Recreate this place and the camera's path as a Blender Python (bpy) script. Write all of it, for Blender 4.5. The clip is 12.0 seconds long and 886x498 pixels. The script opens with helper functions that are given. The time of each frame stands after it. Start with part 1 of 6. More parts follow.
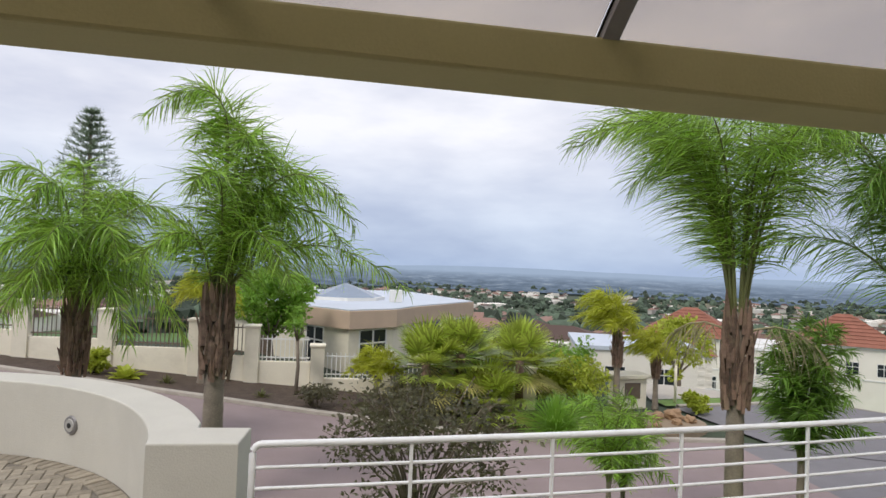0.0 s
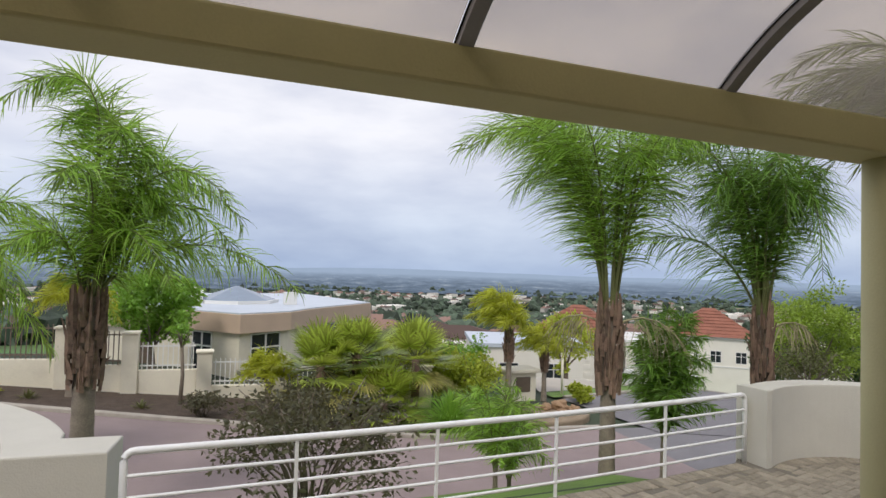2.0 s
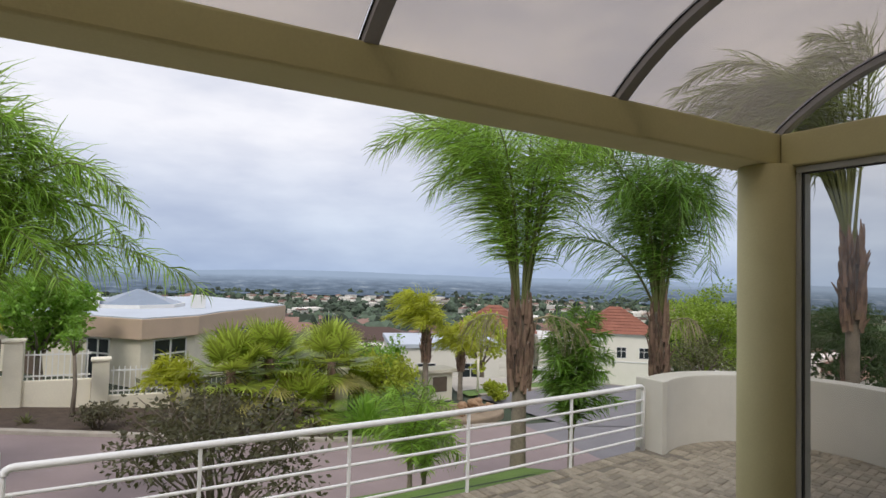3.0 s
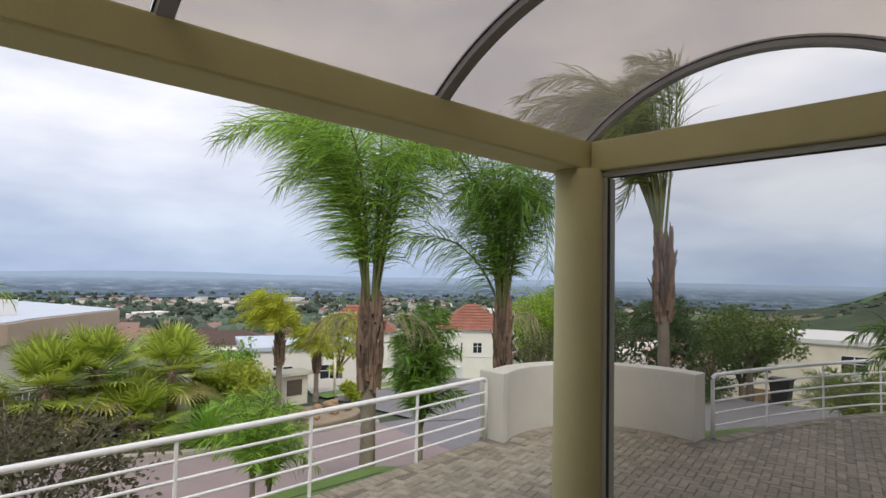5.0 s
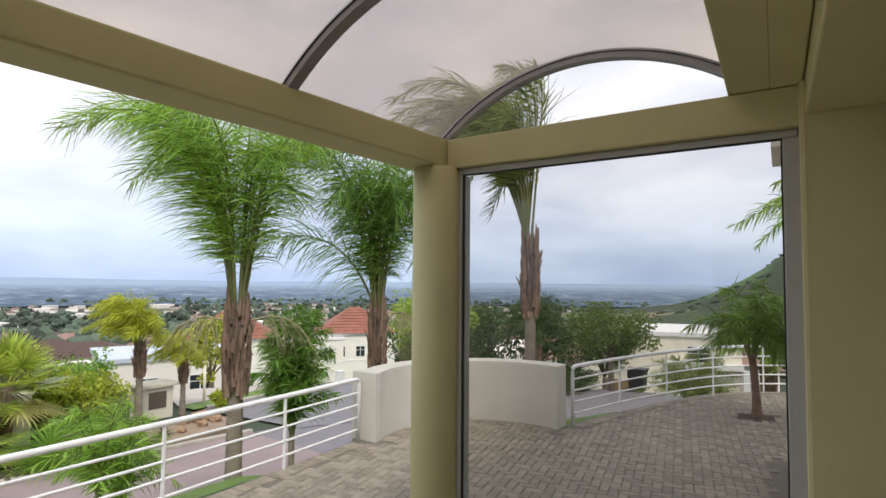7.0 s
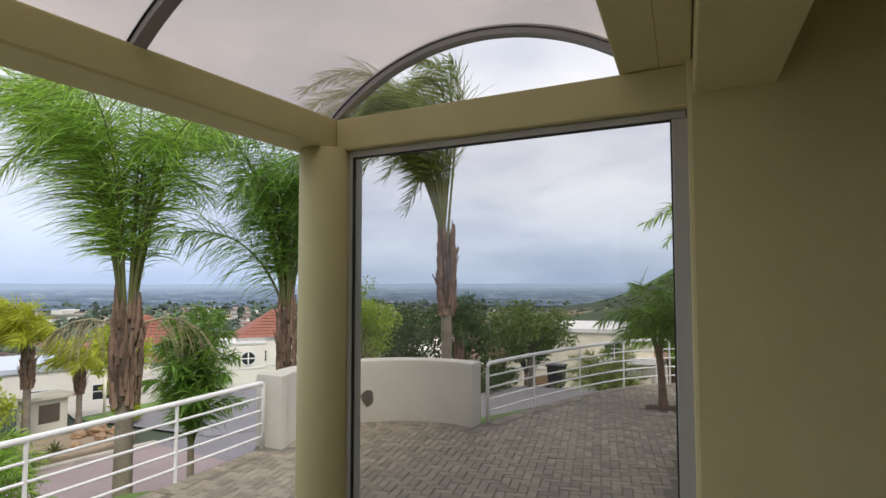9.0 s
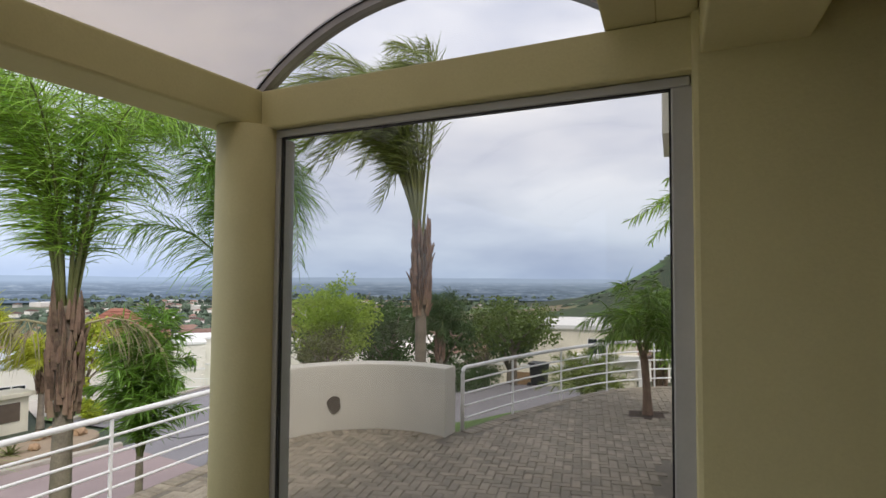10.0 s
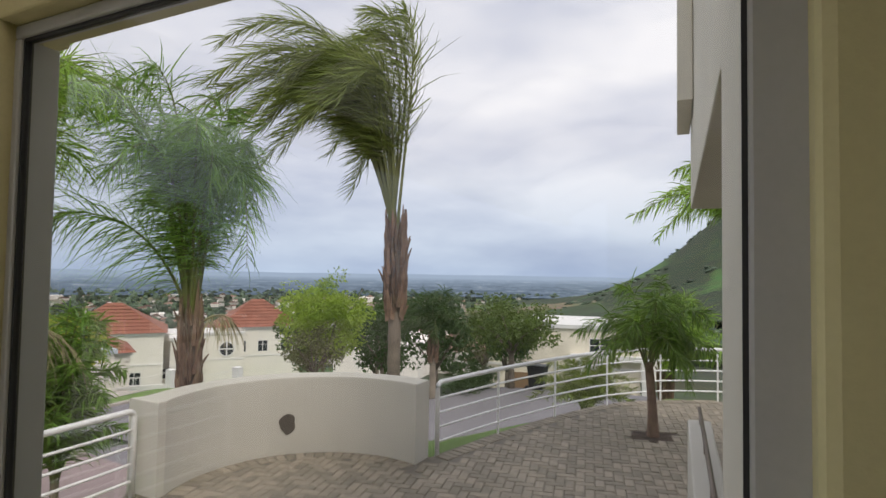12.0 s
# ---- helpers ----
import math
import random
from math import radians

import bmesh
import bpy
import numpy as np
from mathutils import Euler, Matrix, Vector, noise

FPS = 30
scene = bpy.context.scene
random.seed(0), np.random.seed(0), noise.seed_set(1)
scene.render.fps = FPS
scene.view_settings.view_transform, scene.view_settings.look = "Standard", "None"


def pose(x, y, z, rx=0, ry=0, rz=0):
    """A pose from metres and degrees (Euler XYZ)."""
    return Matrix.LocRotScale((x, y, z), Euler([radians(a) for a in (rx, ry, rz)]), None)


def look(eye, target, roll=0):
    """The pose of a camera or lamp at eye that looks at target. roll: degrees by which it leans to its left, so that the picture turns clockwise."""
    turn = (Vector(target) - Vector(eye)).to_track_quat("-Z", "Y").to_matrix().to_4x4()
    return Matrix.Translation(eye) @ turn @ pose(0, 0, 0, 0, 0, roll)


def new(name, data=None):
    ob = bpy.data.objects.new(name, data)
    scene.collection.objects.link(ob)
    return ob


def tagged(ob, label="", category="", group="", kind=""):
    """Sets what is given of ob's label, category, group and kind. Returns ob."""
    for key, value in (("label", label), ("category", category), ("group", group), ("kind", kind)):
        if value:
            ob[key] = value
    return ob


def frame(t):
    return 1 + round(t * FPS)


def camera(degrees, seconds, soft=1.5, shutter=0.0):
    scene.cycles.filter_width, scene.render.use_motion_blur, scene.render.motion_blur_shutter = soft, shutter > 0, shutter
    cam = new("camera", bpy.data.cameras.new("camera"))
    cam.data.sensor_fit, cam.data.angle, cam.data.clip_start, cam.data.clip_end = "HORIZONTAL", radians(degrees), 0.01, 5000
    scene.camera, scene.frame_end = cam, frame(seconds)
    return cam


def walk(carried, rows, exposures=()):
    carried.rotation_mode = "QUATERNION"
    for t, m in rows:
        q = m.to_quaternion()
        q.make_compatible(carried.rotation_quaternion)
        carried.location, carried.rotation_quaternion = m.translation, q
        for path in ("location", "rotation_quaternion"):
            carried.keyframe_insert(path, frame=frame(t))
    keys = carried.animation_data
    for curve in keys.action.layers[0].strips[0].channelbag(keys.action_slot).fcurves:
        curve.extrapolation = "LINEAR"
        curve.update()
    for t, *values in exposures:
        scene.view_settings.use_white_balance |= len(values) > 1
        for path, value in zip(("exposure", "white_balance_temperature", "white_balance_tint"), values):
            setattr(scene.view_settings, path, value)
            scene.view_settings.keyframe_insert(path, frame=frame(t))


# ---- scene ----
cam = camera(75.5, 12.0)
PATH = [
    (0, (-0.222, -0.162, 1.536), (0.193, 1.794, 1.588), 2.2),
    (0.5, (-0.209, -0.177, 1.528), (0.23, 1.774, 1.583), 2.2),
    (1, (-0.195, -0.201, 1.514), (0.296, 1.736, 1.572), 2.1),
    (1.5, (-0.168, -0.257, 1.504), (0.432, 1.65, 1.568), 1.9),
    (2, (-0.142, -0.299, 1.494), (0.607, 1.554, 1.564), 1.7),
    (2.5, (-0.116, -0.315, 1.493), (0.78, 1.471, 1.568), 1.5),
    (3, (-0.105, -0.337, 1.478), (0.898, 1.391, 1.561), 1.5),
    (5, (0.058, -0.41, 1.468), (1.442, 1.03, 1.56), 1.1),
    (5.5, (0.095, -0.44, 1.448), (1.545, 0.934, 1.545), 0.9),
    (6, (0.147, -0.451, 1.445), (1.655, 0.86, 1.541), 0.8),
    (6.5, (0.151, -0.492, 1.438), (1.734, 0.725, 1.539), 0.6),
    (7, (0.157, -0.527, 1.425), (1.801, 0.606, 1.532), 0.5),
    (9, (0.456, -0.578, 1.371), (2.231, 0.338, 1.482), 0.0),
    (9.5, (0.708, -0.519, 1.396), (2.498, 0.367, 1.499), 0.2),
    (10, (1.023, -0.482, 1.432), (2.821, 0.39, 1.524), 0.4),
    (10.5, (1.34, -0.476, 1.425), (3.139, 0.393, 1.515), 0.5),
    (11, (1.653, -0.405, 1.44), (3.454, 0.459, 1.528), 0.8),
    (11.5, (1.974, -0.348, 1.461), (3.778, 0.511, 1.545), 0.9),
    (12, (2.201, -0.315, 1.468), (3.994, 0.569, 1.548), 0.9),
]
walk(cam, [(t, look(eye, target, roll)) for t, eye, target, roll in PATH],
     exposures=[(0, 0.10), (3, 0.03), (5, 0.13), (6, 0.38), (7, 0.49), (9, 0.38), (10.5, 0.38), (12, 0.46)])

# ---- light ----
SUN_EL, SUN_AZ = radians(52), radians(222)
world = bpy.data.worlds.new("overcast_sky")
scene.world = world
world.use_nodes = True
wn, wl = world.node_tree.nodes, world.node_tree.links
wn.clear()
w_out = wn.new("ShaderNodeOutputWorld")
w_bg = wn.new("ShaderNodeBackground")
w_sky = wn.new("ShaderNodeTexSky")
w_sky.sky_type = "NISHITA"
w_sky.sun_disc = False
w_sky.sun_elevation, w_sky.sun_rotation = SUN_EL, SUN_AZ
w_sky.altitude, w_sky.air_density, w_sky.dust_density = 200, 1.0, 2.0
w_tc = wn.new("ShaderNodeTexCoord")
w_map = wn.new("ShaderNodeMapping")
w_map.inputs["Scale"].default_value = (1.0, 1.0, 3.2)
w_n1 = wn.new("ShaderNodeTexNoise")
w_n1.inputs["Scale"].default_value = 2.3
w_n1.inputs["Detail"].default_value = 7
w_n1.inputs["Roughness"].default_value = 0.52
w_ramp = wn.new("ShaderNodeValToRGB")
w_ramp.color_ramp.elements[0].position, w_ramp.color_ramp.elements[0].color = 0.37, (6.3, 6.6, 7.9, 1)
w_ramp.color_ramp.elements[1].position, w_ramp.color_ramp.elements[1].color = 0.63, (9.6, 9.6, 10.2, 1)
w_sep = wn.new("ShaderNodeSeparateXYZ")
w_low = wn.new("ShaderNodeValToRGB")
w_low.color_ramp.elements[0].position, w_low.color_ramp.elements[0].color = 0.0, (0.57, 0.69, 0.84, 1)
w_low.color_ramp.elements[1].position, w_low.color_ramp.elements[1].color = 0.22, (1.0, 1.0, 1.0, 1)
w_mul = wn.new("ShaderNodeMix")
w_mul.data_type, w_mul.blend_type = "RGBA", "MULTIPLY"
w_mul.inputs["Factor"].default_value = 1.0
w_mix = wn.new("ShaderNodeMix")
w_mix.data_type = "RGBA"
w_mix.inputs["Factor"].default_value = 0.93
w_bg.inputs["Strength"].default_value = 0.1
wl.new(w_tc.outputs["Generated"], w_map.inputs["Vector"])
wl.new(w_map.outputs["Vector"], w_n1.inputs["Vector"])
wl.new(w_n1.outputs["Fac"], w_ramp.inputs["Fac"])
wl.new(w_tc.outputs["Generated"], w_sep.inputs["Vector"])
wl.new(w_sep.outputs["Z"], w_low.inputs["Fac"])
wl.new(w_ramp.outputs["Color"], w_mul.inputs["A"])
wl.new(w_low.outputs["Color"], w_mul.inputs["B"])
wl.new(w_sky.outputs["Color"], w_mix.inputs["A"])
wl.new(w_mul.outputs["Result"], w_mix.inputs["B"])
wl.new(w_mix.outputs["Result"], w_bg.inputs["Color"])
wl.new(w_bg.outputs["Background"], w_out.inputs["Surface"])

sun_data = bpy.data.lights.new("sun", "SUN")
sun_data.energy, sun_data.angle, sun_data.color = 1.5, radians(14), (1.0, 0.95, 0.88)
sun = new("sun", sun_data)
sun.matrix_world = look((0, 0, 0), (-math.sin(SUN_AZ) * math.cos(SUN_EL), -math.cos(SUN_AZ) * math.cos(SUN_EL), -math.sin(SUN_EL)))


# ---- materials ----
def material(name, base, rough=0.6, metal=0.0, var=0.15, scale=6.0, fine=60.0, bump=0.15, dist=0.004, stain=None, stain_amt=0.0, stain_scale=1.2, rand=0.0, island=0.0):
    """Base colour varied at two scales, stains with soft edges, and a fine relief."""
    m = bpy.data.materials.new(name)
    m.use_nodes = True
    n, l = m.node_tree.nodes, m.node_tree.links
    b = n["Principled BSDF"]
    b.inputs["Roughness"].default_value = rough
    b.inputs["Metallic"].default_value = metal
    tc = n.new("ShaderNodeTexCoord")
    geo = n.new("ShaderNodeNewGeometry")
    big = n.new("ShaderNodeTexNoise")
    big.inputs["Scale"].default_value, big.inputs["Detail"].default_value = scale, 5
    small = n.new("ShaderNodeTexNoise")
    small.inputs["Scale"].default_value, small.inputs["Detail"].default_value = fine, 4
    for t in (big, small):
        l.new(geo.outputs["Position"], t.inputs["Vector"])
    add = n.new("ShaderNodeMath")
    add.operation = "MULTIPLY_ADD"
    add.inputs[1].default_value = 0.6
    l.new(big.outputs["Fac"], add.inputs[0])
    sm = n.new("ShaderNodeMath")
    sm.operation = "MULTIPLY"
    sm.inputs[1].default_value = 0.4
    l.new(small.outputs["Fac"], sm.inputs[0])
    l.new(sm.outputs[0], add.inputs[2])
    last = add.outputs[0]
    for amount, out in ((rand, "object"), (island, "island")):
        if amount:
            src = n.new("ShaderNodeObjectInfo").outputs["Random"] if out == "object" else geo.outputs["Random Per Island"]
            a2 = n.new("ShaderNodeMath")
            a2.operation = "MULTIPLY_ADD"
            a2.inputs[1].default_value = amount
            l.new(src, a2.inputs[0])
            l.new(last, a2.inputs[2])
            a3 = n.new("ShaderNodeMath")
            a3.operation = "SUBTRACT"
            a3.inputs[1].default_value = amount * 0.5
            l.new(a2.outputs[0], a3.inputs[0])
            last = a3.outputs[0]
    ramp = n.new("ShaderNodeValToRGB")
    lo = [max(0.0, c * (1 - var)) for c in base]
    hi = [min(1.0, c * (1 + var)) for c in base]
    ramp.color_ramp.elements[0].position, ramp.color_ramp.elements[0].color = 0.3, (*lo, 1)
    ramp.color_ramp.elements[1].position, ramp.color_ramp.elements[1].color = 0.7, (*hi, 1)
    l.new(last, ramp.inputs["Fac"])
    col = ramp.outputs["Color"]
    if stain:
        sn = n.new("ShaderNodeTexNoise")
        sn.inputs["Scale"].default_value, sn.inputs["Detail"].default_value, sn.inputs["Roughness"].default_value = stain_scale, 8, 0.65
        l.new(geo.outputs["Position"], sn.inputs["Vector"])
        mr = n.new("ShaderNodeMapRange")
        mr.inputs["From Min"].default_value, mr.inputs["From Max"].default_value = 0.5, 0.72
        mr.inputs["To Max"].default_value = stain_amt
        l.new(sn.outputs["Fac"], mr.inputs["Value"])
        mx = n.new("ShaderNodeMix")
        mx.data_type = "RGBA"
        l.new(mr.outputs["Result"], mx.inputs["Factor"])
        l.new(col, mx.inputs["A"])
        mx.inputs["B"].default_value = (*stain, 1)
        col = mx.outputs["Result"]
    l.new(col, b.inputs["Base Color"])
    if bump:
        bp = n.new("ShaderNodeBump")
        bp.inputs["Strength"].default_value, bp.inputs["Distance"].default_value = bump, dist
        l.new(small.outputs["Fac"], bp.inputs["Height"])
        l.new(bp.outputs["Normal"], b.inputs["Normal"])
    return m


def leaf_material(name, base, through_col, rough=0.45, var=0.35, rand=0.5, back=0.35):
    m = material(name, base, rough, 0, var, 3.0, 25.0, 0.0, island=rand)
    n, l = m.node_tree.nodes, m.node_tree.links
    b = n["Principled BSDF"]
    tr = n.new("ShaderNodeBsdfTranslucent")
    tr.inputs["Color"].default_value = (*through_col, 1)
    mix = n.new("ShaderNodeMixShader")
    mix.inputs["Fac"].default_value = back
    out = n["Material Output"]
    l.new(b.outputs["BSDF"], mix.inputs[1])
    l.new(tr.outputs["BSDF"], mix.inputs[2])
    l.new(mix.outputs["Shader"], out.inputs["Surface"])
    return m


CREAM_IN = material("cream_plaster_patio", (0.56, 0.513, 0.278), 0.75, 0, 0.06, 3, 90, 0.35, 0.003, (0.49, 0.435, 0.225), 0.35, 2.0)
WHITE_WALL = material("white_textured_plaster", (0.60, 0.575, 0.51), 0.8, 0, 0.06, 2.5, 70, 0.5, 0.006, (0.55, 0.52, 0.45), 0.4, 1.6)
HOUSE_WALL = material("pale_house_plaster", (0.72, 0.68, 0.58), 0.8, 0, 0.06, 2, 50, 0.3, 0.005, (0.58, 0.53, 0.43), 0.4, 0.8)
WHITE_HOUSE = material("white_house_plaster", (0.83, 0.79, 0.70), 0.85, 0, 0.05, 0.6, 20, 0.2, 0.01, (0.7, 0.65, 0.55), 0.35, 0.4)
RAIL_WHITE = material("white_enamelled_steel", (0.9, 0.9, 0.9), 0.35, 0, 0.04, 9, 60, 0.1, 0.001, (0.5, 0.45, 0.4), 0.25, 7.0)
RIB_GREY = material("grey_aluminium", (0.30, 0.29, 0.29), 0.45, 0.6, 0.08, 8, 80, 0.05, 0.001)
FRAME_GREY = material("grey_white_window_frame", (0.43, 0.43, 0.41), 0.45, 0.1, 0.05, 8, 80, 0.05, 0.001)
SEAL = material("black_rubber_seal", (0.02, 0.02, 0.02), 0.6, 0, 0.2, 20, 80, 0.1, 0.001)
FLOOR_TILE = material("beige_floor_tile", (0.5, 0.45, 0.36), 0.4, 0, 0.1, 4, 40, 0.1, 0.002)
PAVER = material("grey_concrete_paver", (0.305, 0.265, 0.205), 0.85, 0, 0.28, 14, 160, 0.6, 0.003, (0.20, 0.18, 0.15), 0.5, 0.9, rand=0.32)
PAVER_STUFF = material("grey_concrete_paver_far", (0.305, 0.265, 0.205), 0.85, 0, 0.28, 14, 160, 0.6, 0.003, (0.20, 0.18, 0.15), 0.5, 0.9, island=0.32)
JOINT = material("dark_joint_sand", (0.18, 0.16, 0.13), 0.95, 0, 0.25, 20, 200, 0.5, 0.004)
ROAD = material("pink_grey_road_paving", (0.29, 0.225, 0.22), 0.9, 0, 0.14, 0.8, 45, 0.4, 0.006, (0.28, 0.22, 0.21), 0.5, 0.35)
FORECOURT = material("pale_concrete_paving", (0.46, 0.42, 0.36), 0.9, 0, 0.12, 0.6, 30, 0.3, 0.005, (0.33, 0.29, 0.24), 0.5, 0.5)
KERB = material("concrete_kerb", (0.42, 0.38, 0.33), 0.9, 0, 0.15, 3, 40, 0.4, 0.005, (0.25, 0.22, 0.18), 0.5, 2)
SOIL = material("brown_bark_mulch", (0.085, 0.06, 0.045), 0.95, 0, 0.4, 4, 35, 0.8, 0.03)
GRASS = material("lawn_green", (0.14, 0.23, 0.045), 0.8, 0, 0.35, 1.5, 60, 0.8, 0.02)
TRUNK = material("grey_brown_palm_trunk", (0.27, 0.225, 0.18), 0.9, 0, 0.35, 5, 50, 0.8, 0.012, (0.22, 0.18, 0.14), 0.6, 6)
BOOT = material("red_brown_leaf_bases", (0.20, 0.13, 0.095), 0.85, 0, 0.5, 9, 60, 0.7, 0.008, (0.28, 0.22, 0.14), 0.6, 8, island=0.4)
PALM_LEAF = leaf_material("palm_green", (0.20, 0.33, 0.052), (0.48, 0.70, 0.10), 0.30, 0.9, 1.3, 0.40)
PALM_YELLOW = leaf_material("palm_yellow_green", (0.40, 0.43, 0.04), (0.65, 0.68, 0.05))
PALM_OLD = leaf_material("palm_olive", (0.15, 0.19, 0.05), (0.38, 0.45, 0.09), 0.38, 0.75, 0.9, 0.34)
PALM_DEEP = leaf_material("palm_shaded_green", (0.13, 0.24, 0.04), (0.32, 0.52, 0.08), 0.34, 0.75, 1.0, 0.36)
PALM_DARK = leaf_material("palm_deep_green", (0.115, 0.20, 0.035), (0.26, 0.43, 0.06), 0.36, 0.6, 0.9, 0.32)
PINE_LEAF = leaf_material("grey_green_needles", (0.20, 0.26, 0.18), (0.30, 0.38, 0.24), 0.6)
LEAF_MID = leaf_material("mid_green_leaf", (0.095, 0.135, 0.03), (0.24, 0.33, 0.06), 0.4)
DEAD_FAN = leaf_material("straw_yellow_fan_leaf", (0.55, 0.50, 0.18), (0.7, 0.62, 0.2), 0.5)
LEAF_FRESH = leaf_material("fresh_lime_leaf", (0.24, 0.33, 0.045), (0.46, 0.62, 0.07), 0.45)
DRY_STALK = material("dry_straw_strands", (0.36, 0.32, 0.19), 0.8, 0, 0.3, 8, 60, 0.2, 0.002)
FAN_LEAF = leaf_material("yellowing_fan_leaf", (0.33, 0.41, 0.07), (0.60, 0.70, 0.10), 0.35, 0.6, 0.8)
STALK = material("pale_green_stalk", (0.16, 0.17, 0.06), 0.5, 0, 0.2, 5, 40, 0.2, 0.002)

SHRUB_DARK = leaf_material("dark_bronze_green_leaf", (0.10, 0.10, 0.055), (0.21, 0.18, 0.09), 0.4)
LEAF_GREEN = leaf_material("fresh_green_leaf", (0.19, 0.34, 0.05), (0.40, 0.66, 0.08), 0.45)
LEAF_DEEP = leaf_material("deep_green_leaf", (0.05, 0.085, 0.025), (0.11, 0.19, 0.04), 0.5)
LEAF_LIME = leaf_material("lime_green_leaf", (0.36, 0.41, 0.045), (0.55, 0.62, 0.07), 0.5)
LEAF_OLIVE = leaf_material("olive_leaf", (0.12, 0.13, 0.05), (0.2, 0.2, 0.07), 0.5)
TWIG = material("grey_brown_twig", (0.22, 0.18, 0.14), 0.9, 0, 0.3, 8, 60, 0.5, 0.004)
FASCIA = material("salmon_beige_fascia", (0.60, 0.45, 0.34), 0.8, 0, 0.08, 1.5, 40, 0.2, 0.004)
NEIGHBOUR = material("cream_neighbour_plaster", (0.82, 0.76, 0.62), 0.85, 0, 0.08, 1.0, 30, 0.3, 0.006, (0.5, 0.44, 0.33), 0.4, 0.7)
ROOF_GREY = material("pale_blue_grey_roof_sheet", (0.58, 0.63, 0.70), 0.5, 0.1, 0.08, 0.8, 20, 0.2, 0.01, (0.38, 0.42, 0.48), 0.5, 0.4)
ROOF_RED = material("terracotta_roof_tile", (0.29, 0.115, 0.075), 0.8, 0, 0.25, 1.0, 8, 0.5, 0.05)
WHITE_TRIM = material("white_painted_trim", (0.78, 0.77, 0.74), 0.6, 0, 0.04, 3, 40, 0.1, 0.003)
BRONZE = material("bronze_painted_steel", (0.16, 0.12, 0.09), 0.5, 0.2, 0.15, 5, 40, 0.1, 0.002)
ROCK = material("tan_rock", (0.34, 0.22, 0.13), 0.9, 0, 0.3, 5, 30, 0.6, 0.02)
ASPHALT = material("grey_asphalt", (0.20, 0.19, 0.20), 0.9, 0, 0.15, 0.7, 60, 0.4, 0.006)
PLASTIC_DARK = material("black_plastic", (0.02, 0.02, 0.022), 0.45, 0, 0.2, 8, 60, 0.1, 0.002)
GARAGE = material("brown_garage_door", (0.25, 0.16, 0.09), 0.6, 0, 0.15, 3, 30, 0.2, 0.005)
DIRT = material("sandy_soil", (0.30, 0.23, 0.16), 0.95, 0, 0.2, 2, 30, 0.5, 0.02)
FAR_WHITE = material("pale_town_walls", (0.74, 0.70, 0.64), 0.85, 0, 0.3, 0.02, 1, 0.0, island=0.9)
FAR_ROOF = material("town_roofs", (0.19, 0.115, 0.09), 0.85, 0, 0.5, 0.02, 1, 0.0, island=1.2)
FAR_TREE = material("town_trees", (0.075, 0.105, 0.07), 0.9, 0, 0.5, 0.03, 0.5, 0.0, island=0.8)


def field_material(name, patch, colours):
    """Scrub, fields, bare earth and plantations in patches."""
    m = bpy.data.materials.new(name)
    m.use_nodes = True
    n, l = m.node_tree.nodes, m.node_tree.links
    b = n["Principled BSDF"]
    b.inputs["Roughness"].default_value = 0.95
    geo = n.new("ShaderNodeNewGeometry")
    vor = n.new("ShaderNodeTexVoronoi")
    vor.inputs["Scale"].default_value = patch
    edge, shift = n.new("ShaderNodeTexNoise"), n.new("ShaderNodeVectorMath")
    edge.inputs["Scale"].default_value, edge.inputs["Detail"].default_value = patch * 5, 6
    shift.operation = "MULTIPLY_ADD"
    shift.inputs[1].default_value = (0.9 / patch, 0.9 / patch, 0)
    l.new(geo.outputs["Position"], edge.inputs["Vector"])
    l.new(edge.outputs["Color"], shift.inputs[0])
    l.new(geo.outputs["Position"], shift.inputs[2])
    l.new(shift.outputs["Vector"], vor.inputs["Vector"])
    ramp = n.new("ShaderNodeValToRGB")
    ramp.color_ramp.interpolation = "CONSTANT"
    els = ramp.color_ramp.elements
    els[0].position, els[0].color = colours[0][0], (*colours[0][1], 1)
    els[1].position, els[1].color = colours[1][0], (*colours[1][1], 1)
    for p, c in colours[2:]:
        els.new(p).color = (*c, 1)
    l.new(vor.outputs["Color"], ramp.inputs["Fac"])
    nz = n.new("ShaderNodeTexNoise")
    nz.inputs["Scale"].default_value, nz.inputs["Detail"].default_value = 0.06, 8
    l.new(geo.outputs["Position"], nz.inputs["Vector"])
    near = n.new("ShaderNodeTexNoise")
    near.inputs["Scale"].default_value, near.inputs["Detail"].default_value = 7.0, 6
    l.new(geo.outputs["Position"], near.inputs["Vector"])
    mx = n.new("ShaderNodeMix")
    mx.data_type, mx.blend_type = "RGBA", "OVERLAY"
    mx.inputs["Factor"].default_value = 0.6
    l.new(ramp.outputs["Color"], mx.inputs["A"])
    l.new(nz.outputs["Color"], mx.inputs["B"])
    hs = n.new("ShaderNodeHueSaturation")
    hs.inputs["Saturation"].default_value = 0.9
    l.new(mx.outputs["Result"], hs.inputs["Color"])
    l.new(hs.outputs["Color"], b.inputs["Base Color"])
    bp = n.new("ShaderNodeBump")
    bp.inputs["Strength"].default_value, bp.inputs["Distance"].default_value = 0.5, 0.05
    l.new(near.outputs["Fac"], bp.inputs["Height"])
    l.new(bp.outputs["Normal"], b.inputs["Normal"])
    return m


